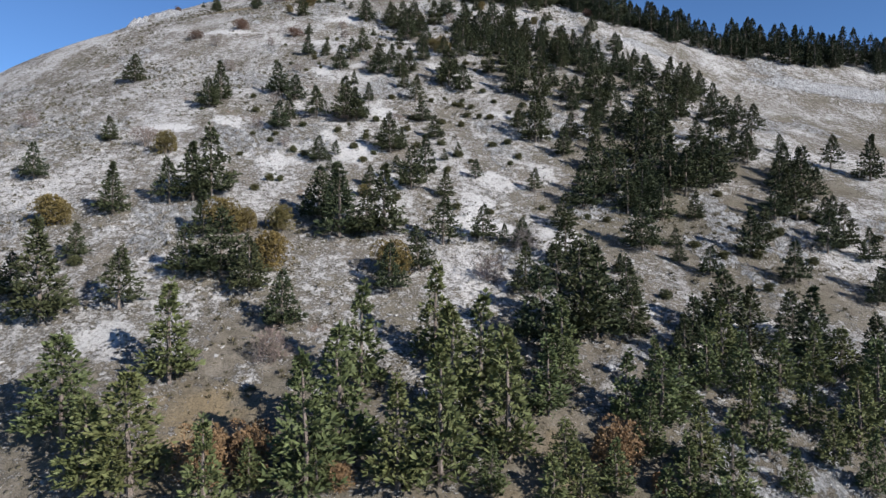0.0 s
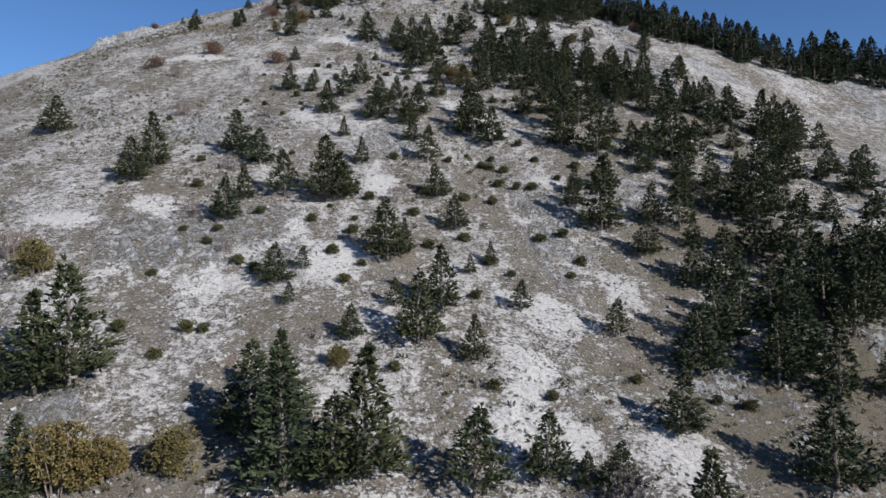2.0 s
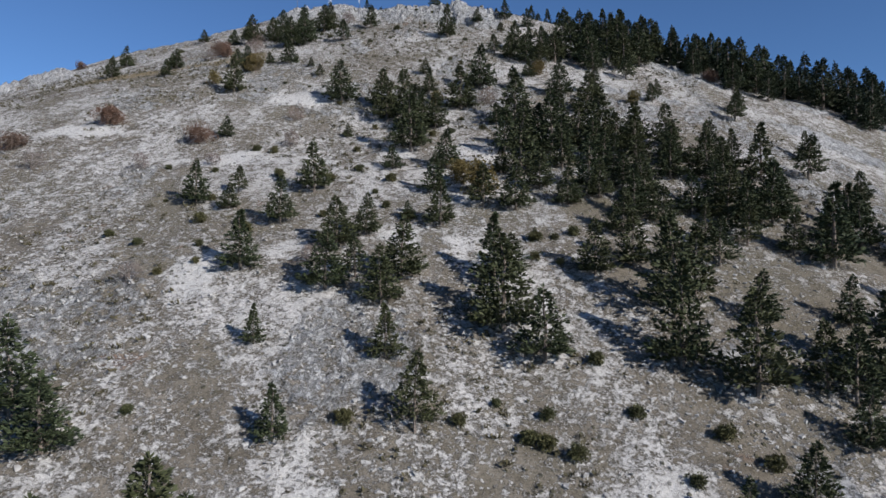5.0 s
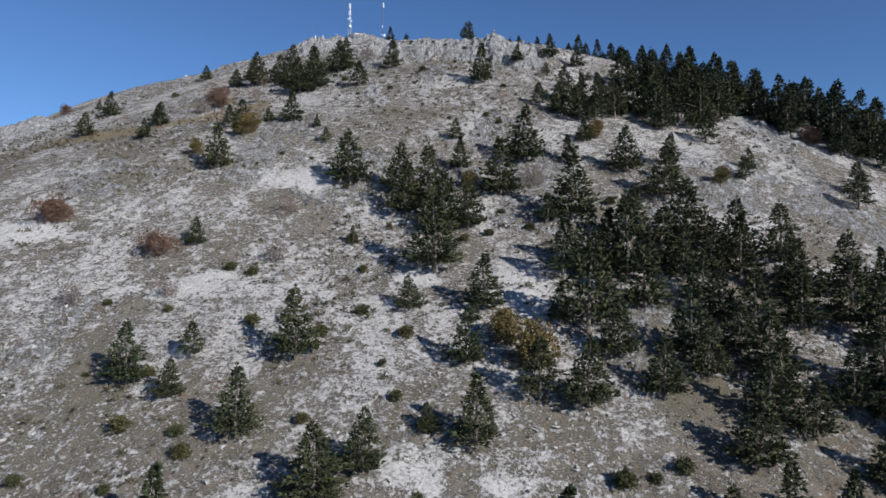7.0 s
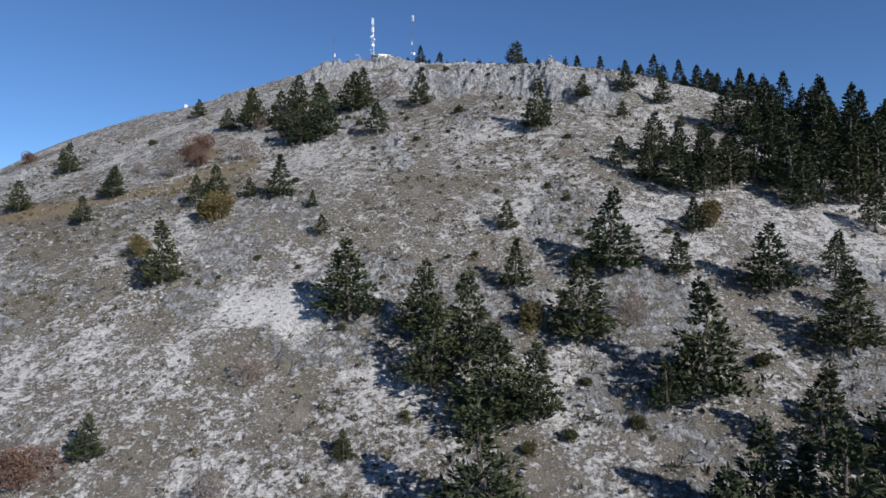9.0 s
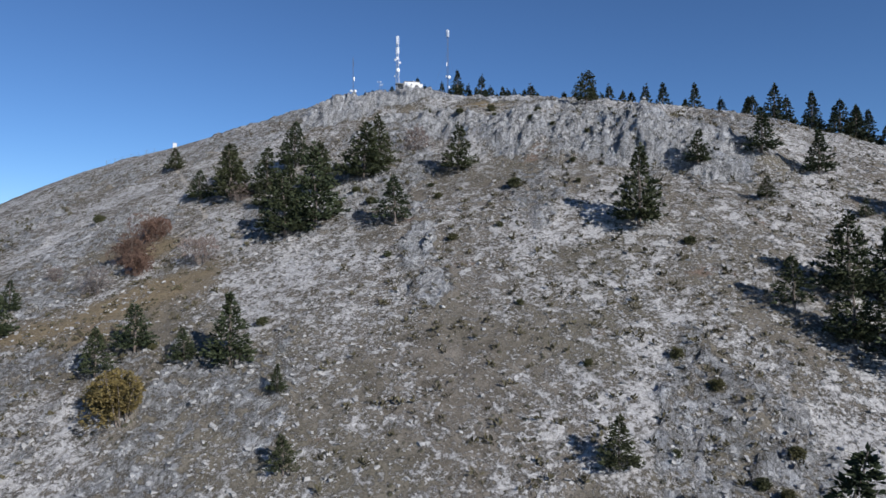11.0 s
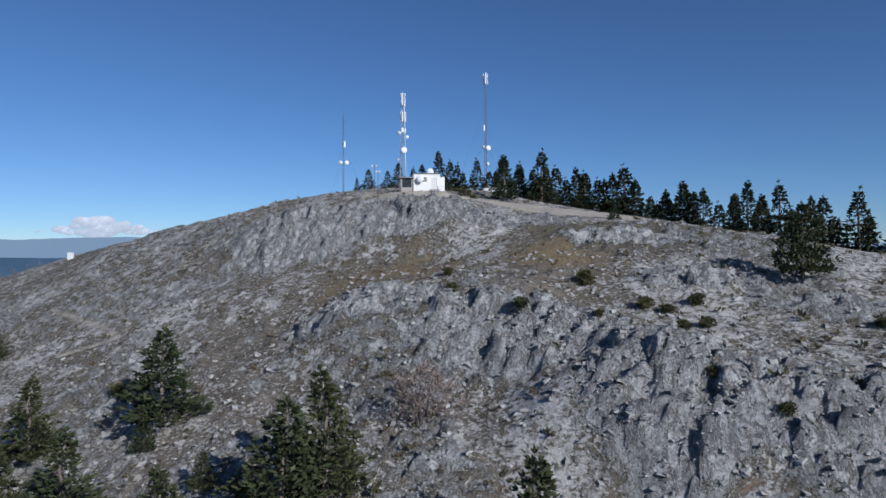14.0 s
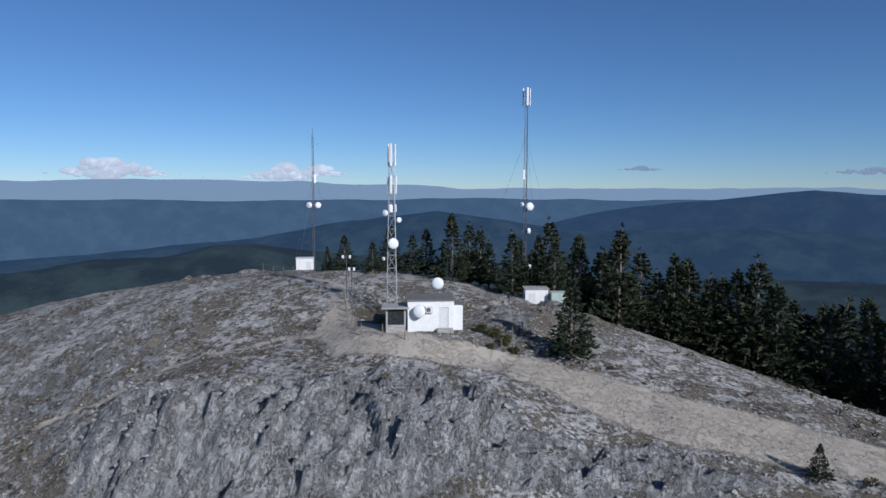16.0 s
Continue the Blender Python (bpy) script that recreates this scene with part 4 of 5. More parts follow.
# small round trees on the far shoulder
for x, y, tall in ((-176.0, 452.0, 5.0), (-194.0, 432.0, 4.2)):
    stand('b', x, y, tall)
# low bushes in the station yard
for x, y, tall in ((-64.6, 515.0, 1.1), (-63.2, 514.2, 1.3), (-61.8, 513.2, 1.2), (-60.6, 512.4, 0.9), (-63.0, 512.2, 0.8)):
    stand('s', x, y, tall)


def wood(kind, count, area, tall, apart, seed):
    """More trees of a wood: area as x and y limits along a slanting strip (x0, y0) to (x1, y1) of that half width."""
    rng = random.Random(seed)
    (x0, y0), (x1, y1), half = area
    spots = [(o.location.x, o.location.y) for o in bpy.data.objects if o.parent is None and o.name.split(".")[0] in ("pine_tree", "young_pine", "spruce_tree", "old_pine")]
    made = tries = 0
    while made < count and tries < 4000:
        tries += 1
        f, w = rng.random(), rng.uniform(-half, half)
        dx, dy = x1 - x0, y1 - y0
        d = math.hypot(dx, dy)
        x, y = x0 + dx * f - dy / d * w, y0 + dy * f + dx / d * w
        if min((math.hypot(x - a, y - b) for a, b in spots), default=99) < apart:
            continue
        spots.append((x, y))
        stand(kind, x, y, rng.uniform(*tall))
        made += 1


# the dark wood along the ridge, the stands below it and the forest behind the summit
wood("e", 44, ((48, 432), (112, 386), 14), (10, 16), 3.3, 1)
wood("e", 110, ((112, 388), (280, 362), 18), (10, 17), 3.3, 8)
wood("p", 50, ((66, 130), (92, 300), 28), (6, 11.5), 4.6, 2)
wood("e", 26, ((-16, 524), (58, 474), 6), (9, 13), 3.4, 7)
wood("e", 24, ((0, 532), (75, 484), 7), (12, 16), 3.8, 9)
wood("p", 5, ((10, 394), (36, 400), 6), (8, 11), 4.4, 11)
wood("p", 14, ((42, 164), (74, 196), 9), (9, 14), 4.0, 12)
wood("p", 13, ((30, 270), (48, 330), 16), (8, 12), 4.0, 6)
wood("p", 20, ((12, 84), (66, 104), 16), (7, 12), 4.4, 5)
wood("e", 46, ((-70, 560), (20, 532), 16), (9, 13), 3.6, 3)
wood("p", 10, ((-30, 62), (40, 72), 10), (8, 13), 4.5, 4)


# ---- loose stones and low scrub ----
def scatter(count, seed, x0, x1, y0, y1, want):
    rng = np.random.RandomState(seed)
    x, y = rng.uniform(x0, x1, count * 6), rng.uniform(y0, y1, count * 6)
    z, rock, track, wild, scree, straw = land(x, y)
    keep = np.nonzero(rng.uniform(0, 1, count * 6) < want(x, y, rock, track, wild))[0][:count]
    return x[keep], y[keep], z[keep], rng


def stones(count, seed, limits, size, want, label):
    x, y, z, rng = scatter(count, seed, *limits, want)
    n = len(x)
    cube = np.array([(i, j, k) for i in (-1, 1) for j in (-1, 1) for k in (-1, 1)], float)
    quads = np.array([(0, 1, 3, 2), (4, 6, 7, 5), (0, 4, 5, 1), (2, 3, 7, 6), (0, 2, 6, 4), (1, 5, 7, 3)])
    s = size[0] * (size[1] / size[0]) ** (rng.uniform(0, 1, n) ** 1.8)
    v = cube[None] * rng.uniform(0.35, 1.0, (n, 8, 3)) * np.stack([s, s * rng.uniform(0.5, 1, n), s * rng.uniform(0.2, 0.55, n)], -1)[:, None]
    a, b = rng.uniform(0, 6.28, n)[:, None], rng.uniform(-0.5, 0.5, n)[:, None]
    vx, vz = v[..., 0] * np.cos(b) - v[..., 2] * np.sin(b), v[..., 0] * np.sin(b) + v[..., 2] * np.cos(b)
    px, py = vx * np.cos(a) - v[..., 1] * np.sin(a) + x[:, None], vx * np.sin(a) + v[..., 1] * np.cos(a) + y[:, None]
    co = np.stack([px, py, vz + z[:, None] + s[:, None] * 0.12], -1).reshape(-1, 3)
    faces = (quads[None] + 8 * np.arange(n)[:, None, None]).reshape(-1, 4)
    me = bpy.data.meshes.new("stones")
    me.from_pydata(co.tolist(), [], faces.tolist())
    me.materials.append(M_STONE)
    tagged(new("stones", me), label, "stones", kind="stuff")


stones(32000, 1, (-125, 62, 90, 485), (0.13, 0.52), lambda x, y, r, t, w: (0.10 + 0.5 * r + 0.45 * ease(-0.1, 0.25, rough(x, y * 0.6, 24, 55, 3))) * (1 - t) * (1 - 0.6 * w), "pale limestone stones strewn over the dry turf")
stones(5000, 2, (-125, 10, 430, 530), (0.09, 0.28), lambda x, y, r, t, w: np.where(r > 0.35, r, 0) * (1 - t), "angular grey limestone blocks on the rocky crest")
stones(2600, 3, (-115, -20, 490, 548), (0.07, 0.24), lambda x, y, r, t, w: np.where((t > 0.05) & (t < 0.8), 1.0, 0.12), "rubble along the edge of the gravel track")


def scrub(count, seed, limits, size, want, label):
    x, y, z, rng = scatter(count, seed, *limits, want)
    dice = random.Random(seed)
    verts, faces = [], []
    for px, py, pz in zip(x.tolist(), y.tolist(), z.tolist()):
        s = dice.uniform(*size)
        for _ in range(3):
            p = Vector((px + dice.gauss(0, s * 0.3), py + dice.gauss(0, s * 0.3), pz + s * dice.uniform(0.0, 0.3)))
            spray(verts, faces, dice, p, Vector((0, 0, 0.7)), s * 0.8, 5, s * 0.13)
    raw("low_scrub", verts, faces, M_SCRUB)
    tagged(bpy.data.objects["low_scrub"] if seed == 1 else bpy.data.objects["low_scrub.001"], label, "scrub", kind="stuff")


scrub(6000, 1, (-160, 110, 90, 470), (0.4, 1.1), lambda x, y, r, t, w: 0.4 * (1 - t) * ease(-0.15, 0.25, rough(x, y, 30, 91, 3)), "small dark tufts of scrub on the stony slope")
scrub(500, 2, (-120, 40, 440, 530), (0.3, 0.8), lambda x, y, r, t, w: 0.5 * (1 - t) * (1 - r), "low dry scrub near the summit")

# ---- summit station ----
def panel(parent, x, y, z, tall, turn=0.0, wide=0.3):
    ob = part("panel_antenna", box(bmesh.new(), 0, 0, 0, wide, 0.16, tall, 0.05), M_PANEL, parent, "white panel antenna")
    ob.matrix_basis = pose(x, y, z, 0, 0, turn)


def dish(parent, x, y, z, r, turn=0.0, name="dish_antenna", solo=False):
    """A drum dish with a domed cover, facing -y before its turn."""
    bm = bmesh.new()
    face = Matrix.Rotation(radians(90), 4, "X")
    bmesh.ops.create_cone(bm, cap_ends=True, segments=20, radius1=r, radius2=r, depth=r * 0.5, matrix=face)
    bmesh.ops.create_uvsphere(bm, u_segments=20, v_segments=10, radius=r * 0.98, matrix=Matrix.Translation((0, -r * 0.22, 0)) @ face @ Matrix.Diagonal((1, 1, 0.3, 1)))
    rod(bm, (0, r * 0.2, 0), (0, r * 0.75, 0), 0.06)
    ob = part(name, bm, M_PANEL, parent, "round white dish antenna", True)
    ob.matrix_basis = pose(x, y, z, 0, 0, turn)


def lattice_mast(x, y, top, wide, slim, material, label, legs=4):
    """A lattice mast: legs, rings and diagonals in bays."""
    base = height(x, y) - 0.15
    tall = top - base
    ob = thing("lattice_mast", label, "radio mast", "masts on the summit", pose(x, y, base, 0, 0, 18))
    corners = [(math.cos(2 * math.pi * (k + 0.5) / legs), math.sin(2 * math.pi * (k + 0.5) / legs)) for k in range(legs)]
    bays = max(6, int(tall / (wide * 1.15 if legs == 4 else 1.4)))

    def ring(f):
        r = (wide + (slim - wide) * f) * 0.7
        return [(c * r, s * r, f * tall) for c, s in corners]

    thick = 0.05 if legs == 4 else 0.03
    for k in range(legs):
        part("mast_leg", rod(bmesh.new(), ring(0)[k], ring(1)[k], thick * 1.3, thick), material, ob)
    for b in range(bays):
        lo, hi = ring(b / bays), ring((b + 1) / bays)
        bm = bmesh.new()
        for k in range(legs):
            q = (k + 1) % legs
            rod(bm, hi[k], hi[q], thick * 0.6, sides=4)
            rod(bm, lo[k] if b % 2 else lo[q], hi[q] if b % 2 else hi[k], thick * 0.6, sides=4)
        part("bracing", bm, material, ob)
    return ob, tall


def guy(ob, tall, spots):
    for f, a, reach in spots:
        end = (reach * math.cos(a), reach * math.sin(a), 0.1)
        part("guy_wire", rod(bmesh.new(), (0, 0, tall * f), end, 0.012, sides=4), M_DARKSTEEL, ob)


def middle_mast():
    ob, tall = lattice_mast(-76.2, 520.0, 278.4, 1.25, 0.55, M_STEEL, "galvanised lattice mast crowded with white antennas beside the white hut")
    part("top_pole", rod(bmesh.new(), (0, 0, tall), (0, 0, tall + 2.3), 0.06), M_STEEL, ob)
    for a in (20, 140, 260):
        c, s = math.cos(radians(a)), math.sin(radians(a))
        panel(ob, 0.42 * c, 0.42 * s, tall - 0.35, 2.6, a + 90)
        panel(ob, 0.52 * c, 0.52 * s, tall - 3.5, 2.1, a + 90)
        panel(ob, 0.45 * c, 0.45 * s, tall - 5.6, 0.9, a + 110, 0.4)
    for z in (tall - 0.3, tall - 2.4, tall - 5.2):
        bm = bmesh.new()
        for a in (20, 140, 260):
            rod(bm, (0, 0, z), (0.55 * math.cos(radians(a)), 0.55 * math.sin(radians(a)), z), 0.03)
        part("bracket", bm, M_STEEL, ob)
    dish(ob, -0.75, -0.35, tall - 5.7, 0.36, -30)
    dish(ob, 0.85, -0.2, tall - 6.5, 0.32, 40)
    dish(ob, 0.15, -0.75, tall - 9.2, 0.62, 10)
    dish(ob, -0.95, -0.2, tall - 11.0, 0.22, -40)


def tall_mast():
    ob, tall = lattice_mast(-64.0, 545.8, 290.0, 0.42, 0.36, M_DARKSTEEL, "tall slim guyed mast with white antennas at its top", 3)
    for a in (30, 150, 270):
        c, s = math.cos(radians(a)), math.sin(radians(a))
        panel(ob, 0.55 * c, 0.55 * s, tall - 2.3, 2.6, a + 90, 0.32)
    bm = bmesh.new()
    for a in (30, 150, 270):
        for z in (tall - 2.0, tall - 0.2):
            rod(bm, (0, 0, z), (0.5 * math.cos(radians(a)), 0.5 * math.sin(radians(a)), z), 0.03)
    part("bracket", bm, M_STEEL, ob)
    panel(ob, -0.35, -0.2, tall - 13.0, 1.4, 20, 0.3)
    dish(ob, 0.55, -0.4, tall - 17.0, 0.6, 10)
    dish(ob, -0.6, -0.2, tall - 16.7, 0.35, -50)
    dish(ob, 0.5, -0.3, tall - 20.6, 0.45, 60)
    dish(ob, 0.6, -0.4, tall - 26.0, 0.42, 10)
    guy(ob, tall, [(f, a, 9.0) for f in (0.5, 0.78) for a in (0.6, 2.7, 4.8)])


def thin_mast():
    ob, tall = lattice_mast(-104.0, 558.5, 285.2, 0.34, 0.22, M_DARKSTEEL, "slim dark mast with two drum dishes beside the white shelter", 3)
    part("top_pole", rod(bmesh.new(), (0, 0, tall), (0, 0, tall + 1.2), 0.03), M_DARKSTEEL, ob)
    bm = bmesh.new()
    for k in range(5):
        rod(bm, (0.15 + 0.2 * k, -0.3, tall - 1.6), (0.15 + 0.2 * k, 0.3, tall - 1.6), 0.012, sides=4)
    rod(bm, (0, 0, tall - 1.6), (1.05, 0, tall - 1.6), 0.02, sides=4)
    part("yagi_antenna", bm, M_DARKSTEEL, ob)
    panel(ob, 0.35, -0.2, tall - 8.6, 1.6, 15, 0.45)
    dish(ob, -0.75, -0.2, tall - 12.6, 0.55, -25)
    dish(ob, 0.85, -0.2, tall - 12.6, 0.55, 25)
    guy(ob, tall, [(0.7, a, 7.0) for a in (0.2, 2.3, 4.4)])


def small_pole(x, y, tall, wide):
    z = height(x, y)
    ob = thing("instrument_pole", "thin pole with small white radio boxes near the fence", "pole", "instrument poles", pose(x, y, z, 0, 0, 10))
    part("pole", rod(bmesh.new(), (0, 0, -0.3), (0, 0, tall), 0.06, 0.04), M_DARKSTEEL, ob)
    part("cross_arm", rod(bmesh.new(), (-wide, 0, tall - 0.4), (wide, 0, tall - 0.4), 0.025), M_DARKSTEEL, ob)
    for s in (-1, 1):
        part("radio_box", box(bmesh.new(), s * wide, -0.1, tall - 0.5, 0.26, 0.2, 0.4, 0.03), M_PANEL, ob)


def station_hut():
    z = 260.75
    ob = thing("station_hut", "white flat-roofed station hut with a grey door and wall units", "building", at=pose(-72.0, 512.7, z, 0, 0, 20))
    # front wall runs along +x from the corner, the depth along +y; the doorway is left open in the wall
    bm = box(bmesh.new(), 1.65, 0.12, -0.6, 3.3, 0.24, 3.55)
    box(bm, 4.6, 0.12, -0.6, 0.6, 0.24, 3.55)
    box(bm, 3.8, 0.12, 2.25, 1.0, 0.24, 0.7)
    box(bm, 3.8, 0.12, -0.6, 1.0, 0.24, 0.7)
    box(bm, 0.12, 2.1, -0.6, 0.24, 3.72, 3.55)
    box(bm, 4.78, 2.1, -0.6, 0.24, 3.72, 3.55)
    box(bm, 2.45, 4.08, -0.6, 4.9, 0.24, 3.55)
    part("wall", bm, M_WHITE, ob)
    part("roof", box(bmesh.new(), 2.45, 2.1, 2.955, 5.2, 4.5, 0.16, 0.03), M_ROOF, ob, "dark felted flat roof")
    door = part("door", box(bmesh.new(), 3.8, 0.1, 0.12, 0.96, 0.06, 2.1, 0.01), M_DOOR, ob)
    part("door_handle", rod(bmesh.new(), (4.15, 0.02, 1.1), (4.15, 0.02, 1.25), 0.025), M_STEEL, door)
    part("step", box(bmesh.new(), 3.9, -0.55, -0.5, 1.7, 0.95, 0.58, 0.03), M_CONCRETE, ob)
    unit = part("air_conditioner", box(bmesh.new(), 2.25, -0.22, 1.75, 0.85, 0.36, 0.65, 0.04), M_DOOR, ob)
    part("fan_grille", rod(bmesh.new(), (2.15, -0.42, 2.08), (2.15, -0.4, 2.08), 0.24, sides=20), M_DARKSTEEL, unit)
    dish(ob, 1.15, -0.55, 1.95, 0.66, -15)
    wing = box(bmesh.new(), 5.4, 1.5, -0.4, 0.95, 2.4, 2.85)
    part("side_wing", wing, M_WHITE, ob)
    part("wing_roof", box(bmesh.new(), 5.42, 1.5, 2.455, 1.0, 2.55, 0.1, 0.02), M_ROOF, ob)
    # the grey porch at the other end
    porch = box(bmesh.new(), -1.25, 1.1, -0.5, 2.1, 2.2, 0.95)
    for x in (-2.2, -0.3):
        for y in (0.12, 2.1):
            box(porch, x, y, 0.45, 0.18, 0.18, 1.75)
    box(porch, -1.25, 2.1, 0.45, 1.7, 0.16, 1.75)
    part("porch", porch, M_CONCRETE, ob)
    part("porch_window", box(bmesh.new(), -1.25, 0.14, 0.452, 1.7, 0.05, 1.5), M_GLASS, ob)
    part("porch_roof", box(bmesh.new(), -1.3, 1.0, 2.2, 2.9, 2.9, 0.14, 0.03), M_CONCRETE, ob)


def roof_dish():
    x, y = -70.6, 519.8
    z = height(x, y)
    ob = thing("satellite_dish", "white satellite dish on a dark pole behind the hut", "satellite dish", at=pose(x, y, z, 0, 0, 12))
    part("pole", rod(bmesh.new(), (0, 0, -0.3), (0, 0, 3.9), 0.07), M_DARKSTEEL, ob)
    dish(ob, 0, -0.45, 4.35, 0.68, 0, "reflector")


def second_hut():
    x, y = -61.0, 534.0
    z = height(x, y) - 0.1
    ob = thing("equipment_hut", "small weathered white equipment hut with a flat roof", "building", at=pose(x, y, z, 0, 0, 14))
    part("wall", box(bmesh.new(), 0, 0, -0.6, 3.0, 2.6, 3.1, 0.02), M_WHITE, ob)
    part("roof", box(bmesh.new(), 0, 0, 2.505, 3.3, 2.9, 0.12, 0.03), M_CONCRETE, ob)
    part("door", box(bmesh.new(), -0.6, -1.32, 0.1, 0.85, 0.05, 1.95, 0.01), M_DOOR, ob)
    x, y = -57.9, 533.4
    z = height(x, y) - 0.1
    ob = thing("equipment_cabinet", "pale green sheet-metal equipment cabinet beside the small hut", "cabinet", at=pose(x, y, z, 0, 0, 14))
    part("body", box(bmesh.new(), 0, 0, -0.4, 2.3, 1.8, 2.3, 0.03), M_GREEN, ob)
    for k in (-0.56, 0.56):
        part("door", box(bmesh.new(), k, -0.93, 0.0, 1.05, 0.05, 1.75, 0.01), M_GREEN, ob)


def shelter():
    x, y = -104.6, 556.0
    z = height(x, y) - 0.1
    ob = thing("equipment_shelter", "white metal equipment shelter at the foot of the thin mast", "shelter", at=pose(x, y, z, 0, 0, 22))
    part("body", box(bmesh.new(), 0, 0, -0.5, 3.0, 2.4, 3.1, 0.03), M_WHITE, ob)
    part("roof", box(bmesh.new(), 0, 0, 2.605, 3.2, 2.6, 0.1, 0.02), M_DOOR, ob)
    part("door", box(bmesh.new(), 0.7, -1.22, 0.1, 0.9, 0.05, 2.0, 0.01), M_DOOR, ob)
    part("plinth", box(bmesh.new(), 0, 0, -0.8, 3.4, 2.8, 0.7), M_CONCRETE, ob)


def fence(line, label, tall=1.3, step=2.0, wires=3):
    (ax, ay), (bx, by) = line[0], line[0]
    ob = thing("wire_fence", label, "fence", "fences", pose(ax, ay, height(ax, ay)))
    z0 = height(ax, ay)
    heads = []
    for (ax, ay), (bx, by) in zip(line, line[1:]):
        n = max(1, int(math.hypot(bx - ax, by - ay) / step))
        heads += [(ax + (bx - ax) * k / n, ay + (by - ay) * k / n) for k in range(n)]
    heads.append(line[-1])
    feet = [(x - line[0][0], y - line[0][1], height(x, y) - z0) for x, y in heads]
    for x, y, z in feet:
        part("post", rod(bmesh.new(), (x, y, z - 0.25), (x + DICE.uniform(-0.05, 0.05), y, z + tall * DICE.uniform(0.9, 1.08)), 0.06, 0.05), M_WOOD, ob)
    for w in range(wires):
        bm = bmesh.new()
        for (ax, ay, az), (bx, by, bz) in zip(feet, feet[1:]):
            h = tall * (0.3 + 0.6 * w / max(1, wires - 1))
            rod(bm, (ax, ay, az + h), (bx, by, bz + h), 0.014, sides=4)
        part("wire", bm, M_DARKSTEEL, ob)


middle_mast()
tall_mast()
thin_mast()
small_pole(-83.7, 524.5, 5.6, 0.45)
small_pole(-82.4, 523.0, 4.6, 0.3)
station_hut()
roof_dish()
second_hut()
shelter()
fence(((-84.2, 524.5), (-80.5, 517), (-76.8, 511.6), (-71.6, 510.4)), "dark wooden posts with wire round the station yard")
fence(((-67.0, 511.0), (-62.0, 512.4), (-60.5, 517.5)), "dark wooden posts with sagging wire beside the hut")
fence(((-113.5, 557), (-110, 562), (-103, 566), (-98, 562)), "low wire fence round the thin mast", 1.5, 1.6)
fence(((-182, 518), (-176, 523), (-170, 528)), "low rail fence on the far shoulder of the hill", 1.6, 2.5, 2)


def marker_box():
    x, y = -163.0, 530.0
    ob = thing("marker_box", "small white box on the far shoulder of the hill", "box", at=pose(x, y, height(x, y), 0, 0, 10))
    part("body", box(bmesh.new(), 0, 0, -0.3, 1.1, 1.0, 1.9, 0.04), M_WHITE, ob)
    part("lid", box(bmesh.new(), 0, 0, 1.6, 1.25, 1.15, 0.08, 0.02), M_DOOR, ob)


marker_box()


# ---- distance ----
def far_ridge(label, radius, depth, tops, material, seed, rough_tall=18.0):
    """A range of far hills: tops are degrees clockwise from +y and the height of the crest there."""
    az = np.linspace(tops[0][0], tops[-1][0], 420)
    crest = np.interp(az, [a for a, _ in tops], [h for _, h in tops])
    rows = []
    a = np.radians(az)
    for k in range(15):
        f = k / 14
        r = radius + depth * (f - 0.75)
        x, y = -51 + r * np.sin(a), 445 + r * np.cos(a)
        bulge = math.sin(min(f / 0.75, 1.0) * math.pi / 2) ** 1.3 if f < 0.75 else 1.0 - (f - 0.75) * 1.2
        z = -245 + (crest + 245) * bulge + rough_tall * rough(x, y, radius * 0.11, seed, 5) * (1.0 + 0.8 * (1 - bulge))
        rows.append(np.stack([x, y, z], -1))
    co = np.array(rows).reshape(-1, 3)
    n = len(az)
    faces = [(j * n + i, j * n + i + 1, (j + 1) * n + i + 1, (j + 1) * n + i) for j in range(14) for i in range(n - 1)]
    me = bpy.data.meshes.new("backdrop")
    me.from_pydata(co.tolist(), [], faces)
    me.polygons.foreach_set("use_smooth", [True] * len(me.polygons))
    me.materials.append(material)
    tagged(new("backdrop", me), label, "hills", kind="structure")


# blue haze is mixed into each range as glow, more with distance
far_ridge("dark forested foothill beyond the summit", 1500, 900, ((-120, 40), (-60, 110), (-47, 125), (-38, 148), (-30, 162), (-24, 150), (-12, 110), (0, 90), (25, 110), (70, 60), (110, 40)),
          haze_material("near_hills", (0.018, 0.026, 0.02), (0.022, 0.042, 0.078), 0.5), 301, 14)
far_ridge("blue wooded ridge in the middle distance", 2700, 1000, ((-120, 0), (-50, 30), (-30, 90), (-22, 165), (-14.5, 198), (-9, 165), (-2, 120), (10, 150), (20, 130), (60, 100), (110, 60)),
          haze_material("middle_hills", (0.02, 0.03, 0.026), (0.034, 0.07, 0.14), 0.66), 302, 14)
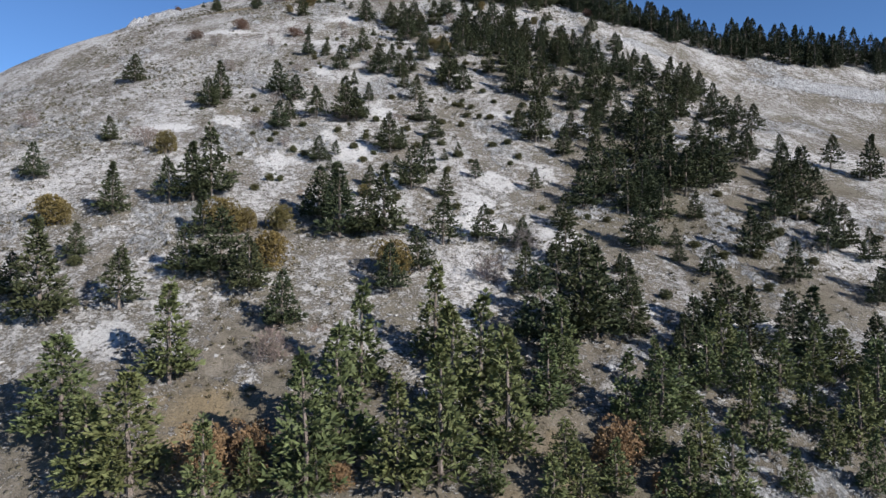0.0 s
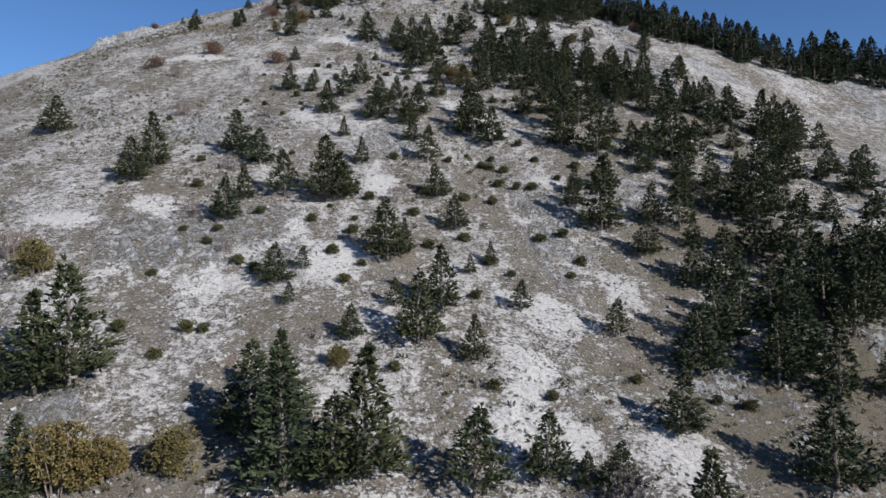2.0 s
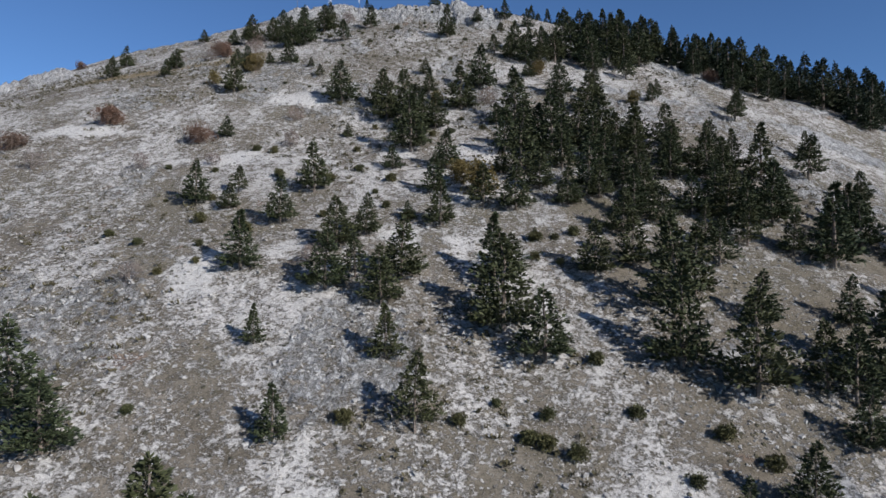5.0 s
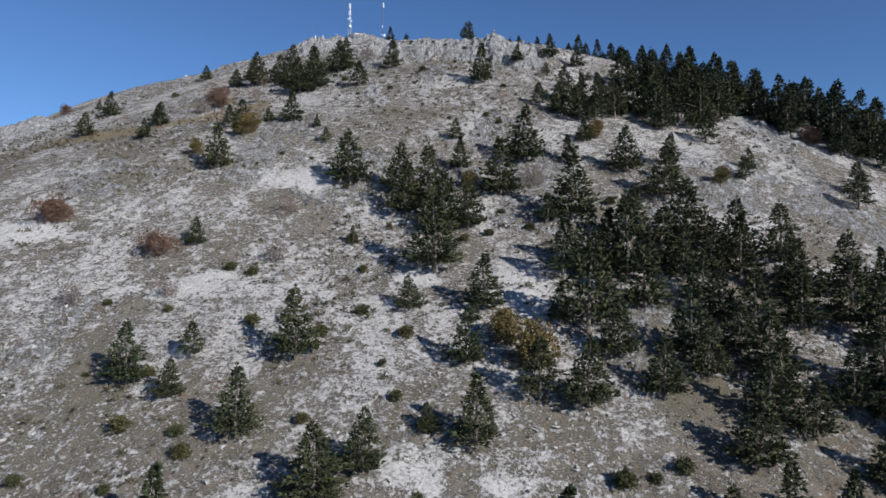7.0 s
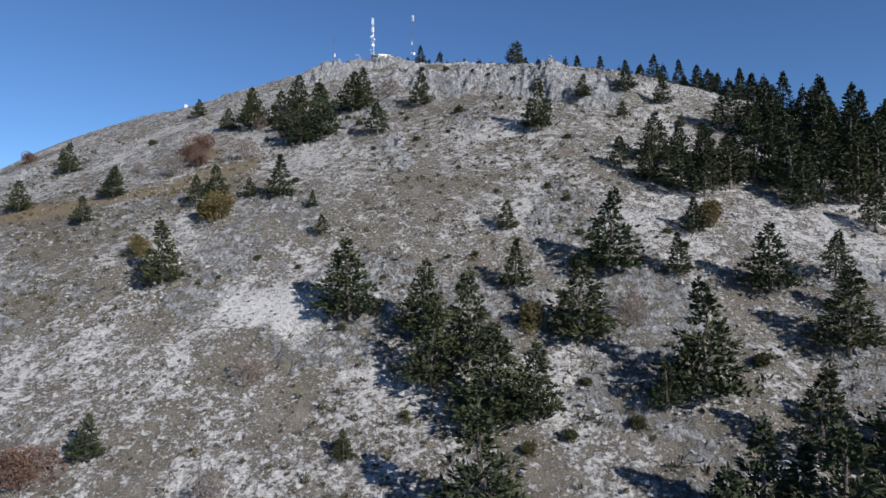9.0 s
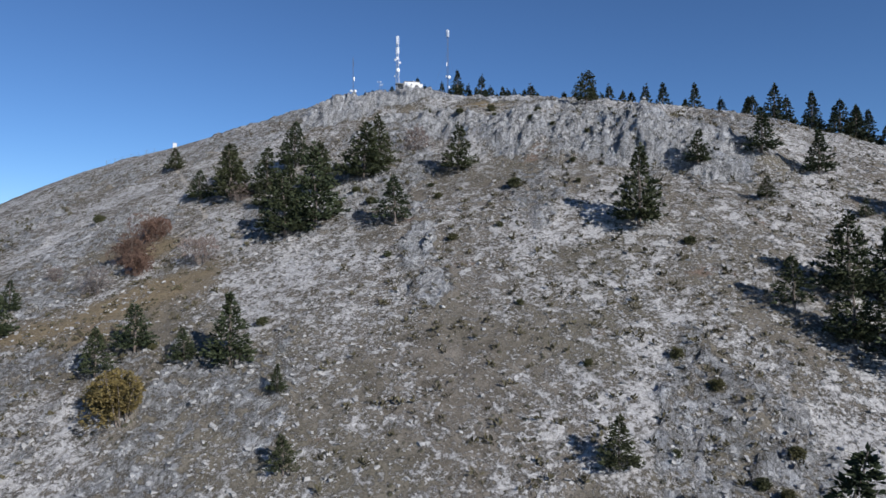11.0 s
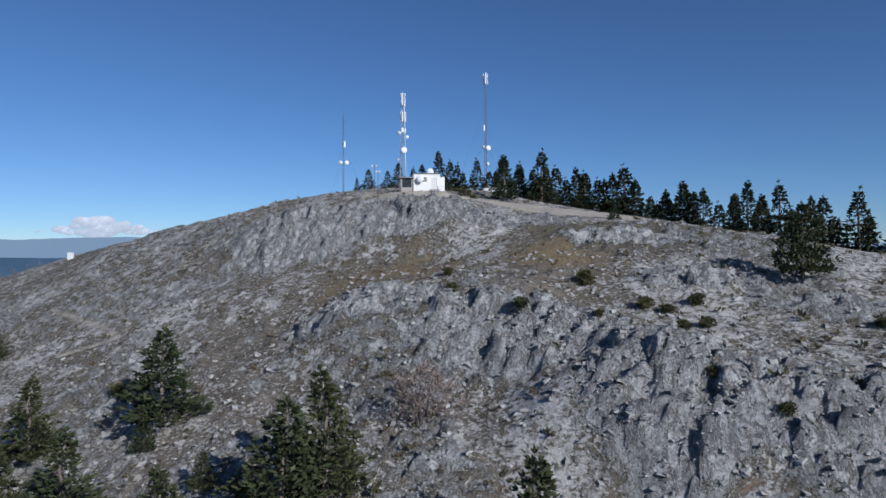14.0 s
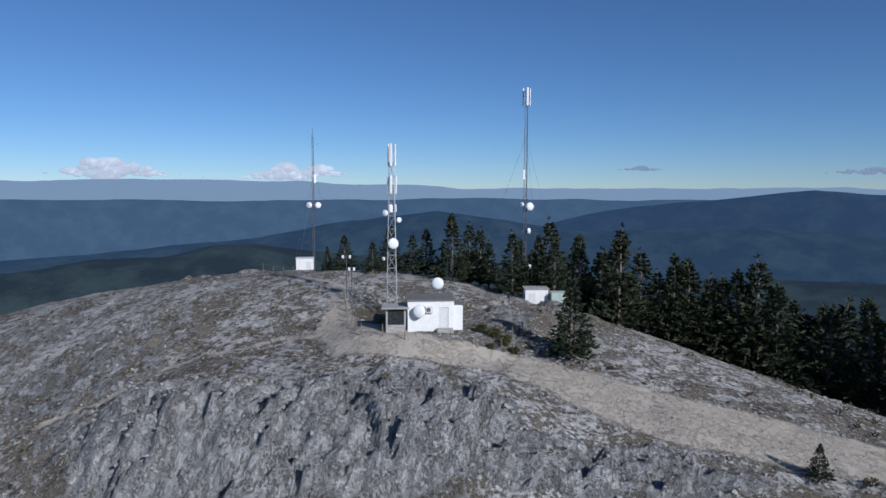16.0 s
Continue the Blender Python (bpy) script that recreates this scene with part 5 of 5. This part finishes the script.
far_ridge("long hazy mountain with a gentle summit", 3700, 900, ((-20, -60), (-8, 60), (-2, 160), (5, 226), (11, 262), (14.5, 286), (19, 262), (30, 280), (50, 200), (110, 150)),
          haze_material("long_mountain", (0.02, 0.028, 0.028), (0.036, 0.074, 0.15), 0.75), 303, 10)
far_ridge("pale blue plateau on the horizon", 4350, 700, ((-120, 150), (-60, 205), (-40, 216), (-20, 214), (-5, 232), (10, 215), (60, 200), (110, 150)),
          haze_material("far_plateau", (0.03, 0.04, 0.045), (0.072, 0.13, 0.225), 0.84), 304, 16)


def cloud(az, lift, wide, tall, seed, material):
    rng = random.Random(seed)
    a, r = radians(az), 4650
    bm = bmesh.new()
    for _ in range(70):
        u = rng.gauss(0, 0.42)
        k = max(0.15, 1 - abs(u)) * rng.uniform(0.5, 1.0)
        v = rng.uniform(0, 0.6) * k
        s = tall * k * rng.uniform(0.16, 0.4)
        m = Matrix.Translation((-51 + r * math.sin(a) + u * wide * math.cos(a), 445 + r * math.cos(a) - u * wide * math.sin(a), 275 + lift + v * tall))
        bmesh.ops.create_icosphere(bm, subdivisions=2, radius=1.0, matrix=m @ Matrix.Diagonal((s * 1.7, s, s * 0.8, 1)))
    part("backdrop", bm, material, None, "low white cumulus cloud over the horizon", True)["kind"] = "structure"


# clouds and haze mostly glow: their brightness is emission, not sunlight
M_CLOUD = haze_material("cloud", (0.7, 0.7, 0.7), (0.56, 0.62, 0.72), 0.9)
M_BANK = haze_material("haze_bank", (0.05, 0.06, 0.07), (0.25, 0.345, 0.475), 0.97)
M_VEIL = haze_material("cloud_bank", (0.4, 0.44, 0.5), (0.26, 0.34, 0.46), 0.92)
for az, lift, wide, tall, seed in ((-40.5, 90, 420, 170, 1), (-27.5, 80, 330, 130, 2), (-24.5, 100, 230, 110, 3)):
    cloud(az, lift, wide, tall, seed, M_CLOUD)
for az, lift, wide, tall, seed in ((2, 140, 200, 40, 16), (18, 110, 300, 60, 17)):
    cloud(az, lift, wide, tall, seed, M_VEIL)
# horizon haze as a glowing strip of mesh in a near-sky colour
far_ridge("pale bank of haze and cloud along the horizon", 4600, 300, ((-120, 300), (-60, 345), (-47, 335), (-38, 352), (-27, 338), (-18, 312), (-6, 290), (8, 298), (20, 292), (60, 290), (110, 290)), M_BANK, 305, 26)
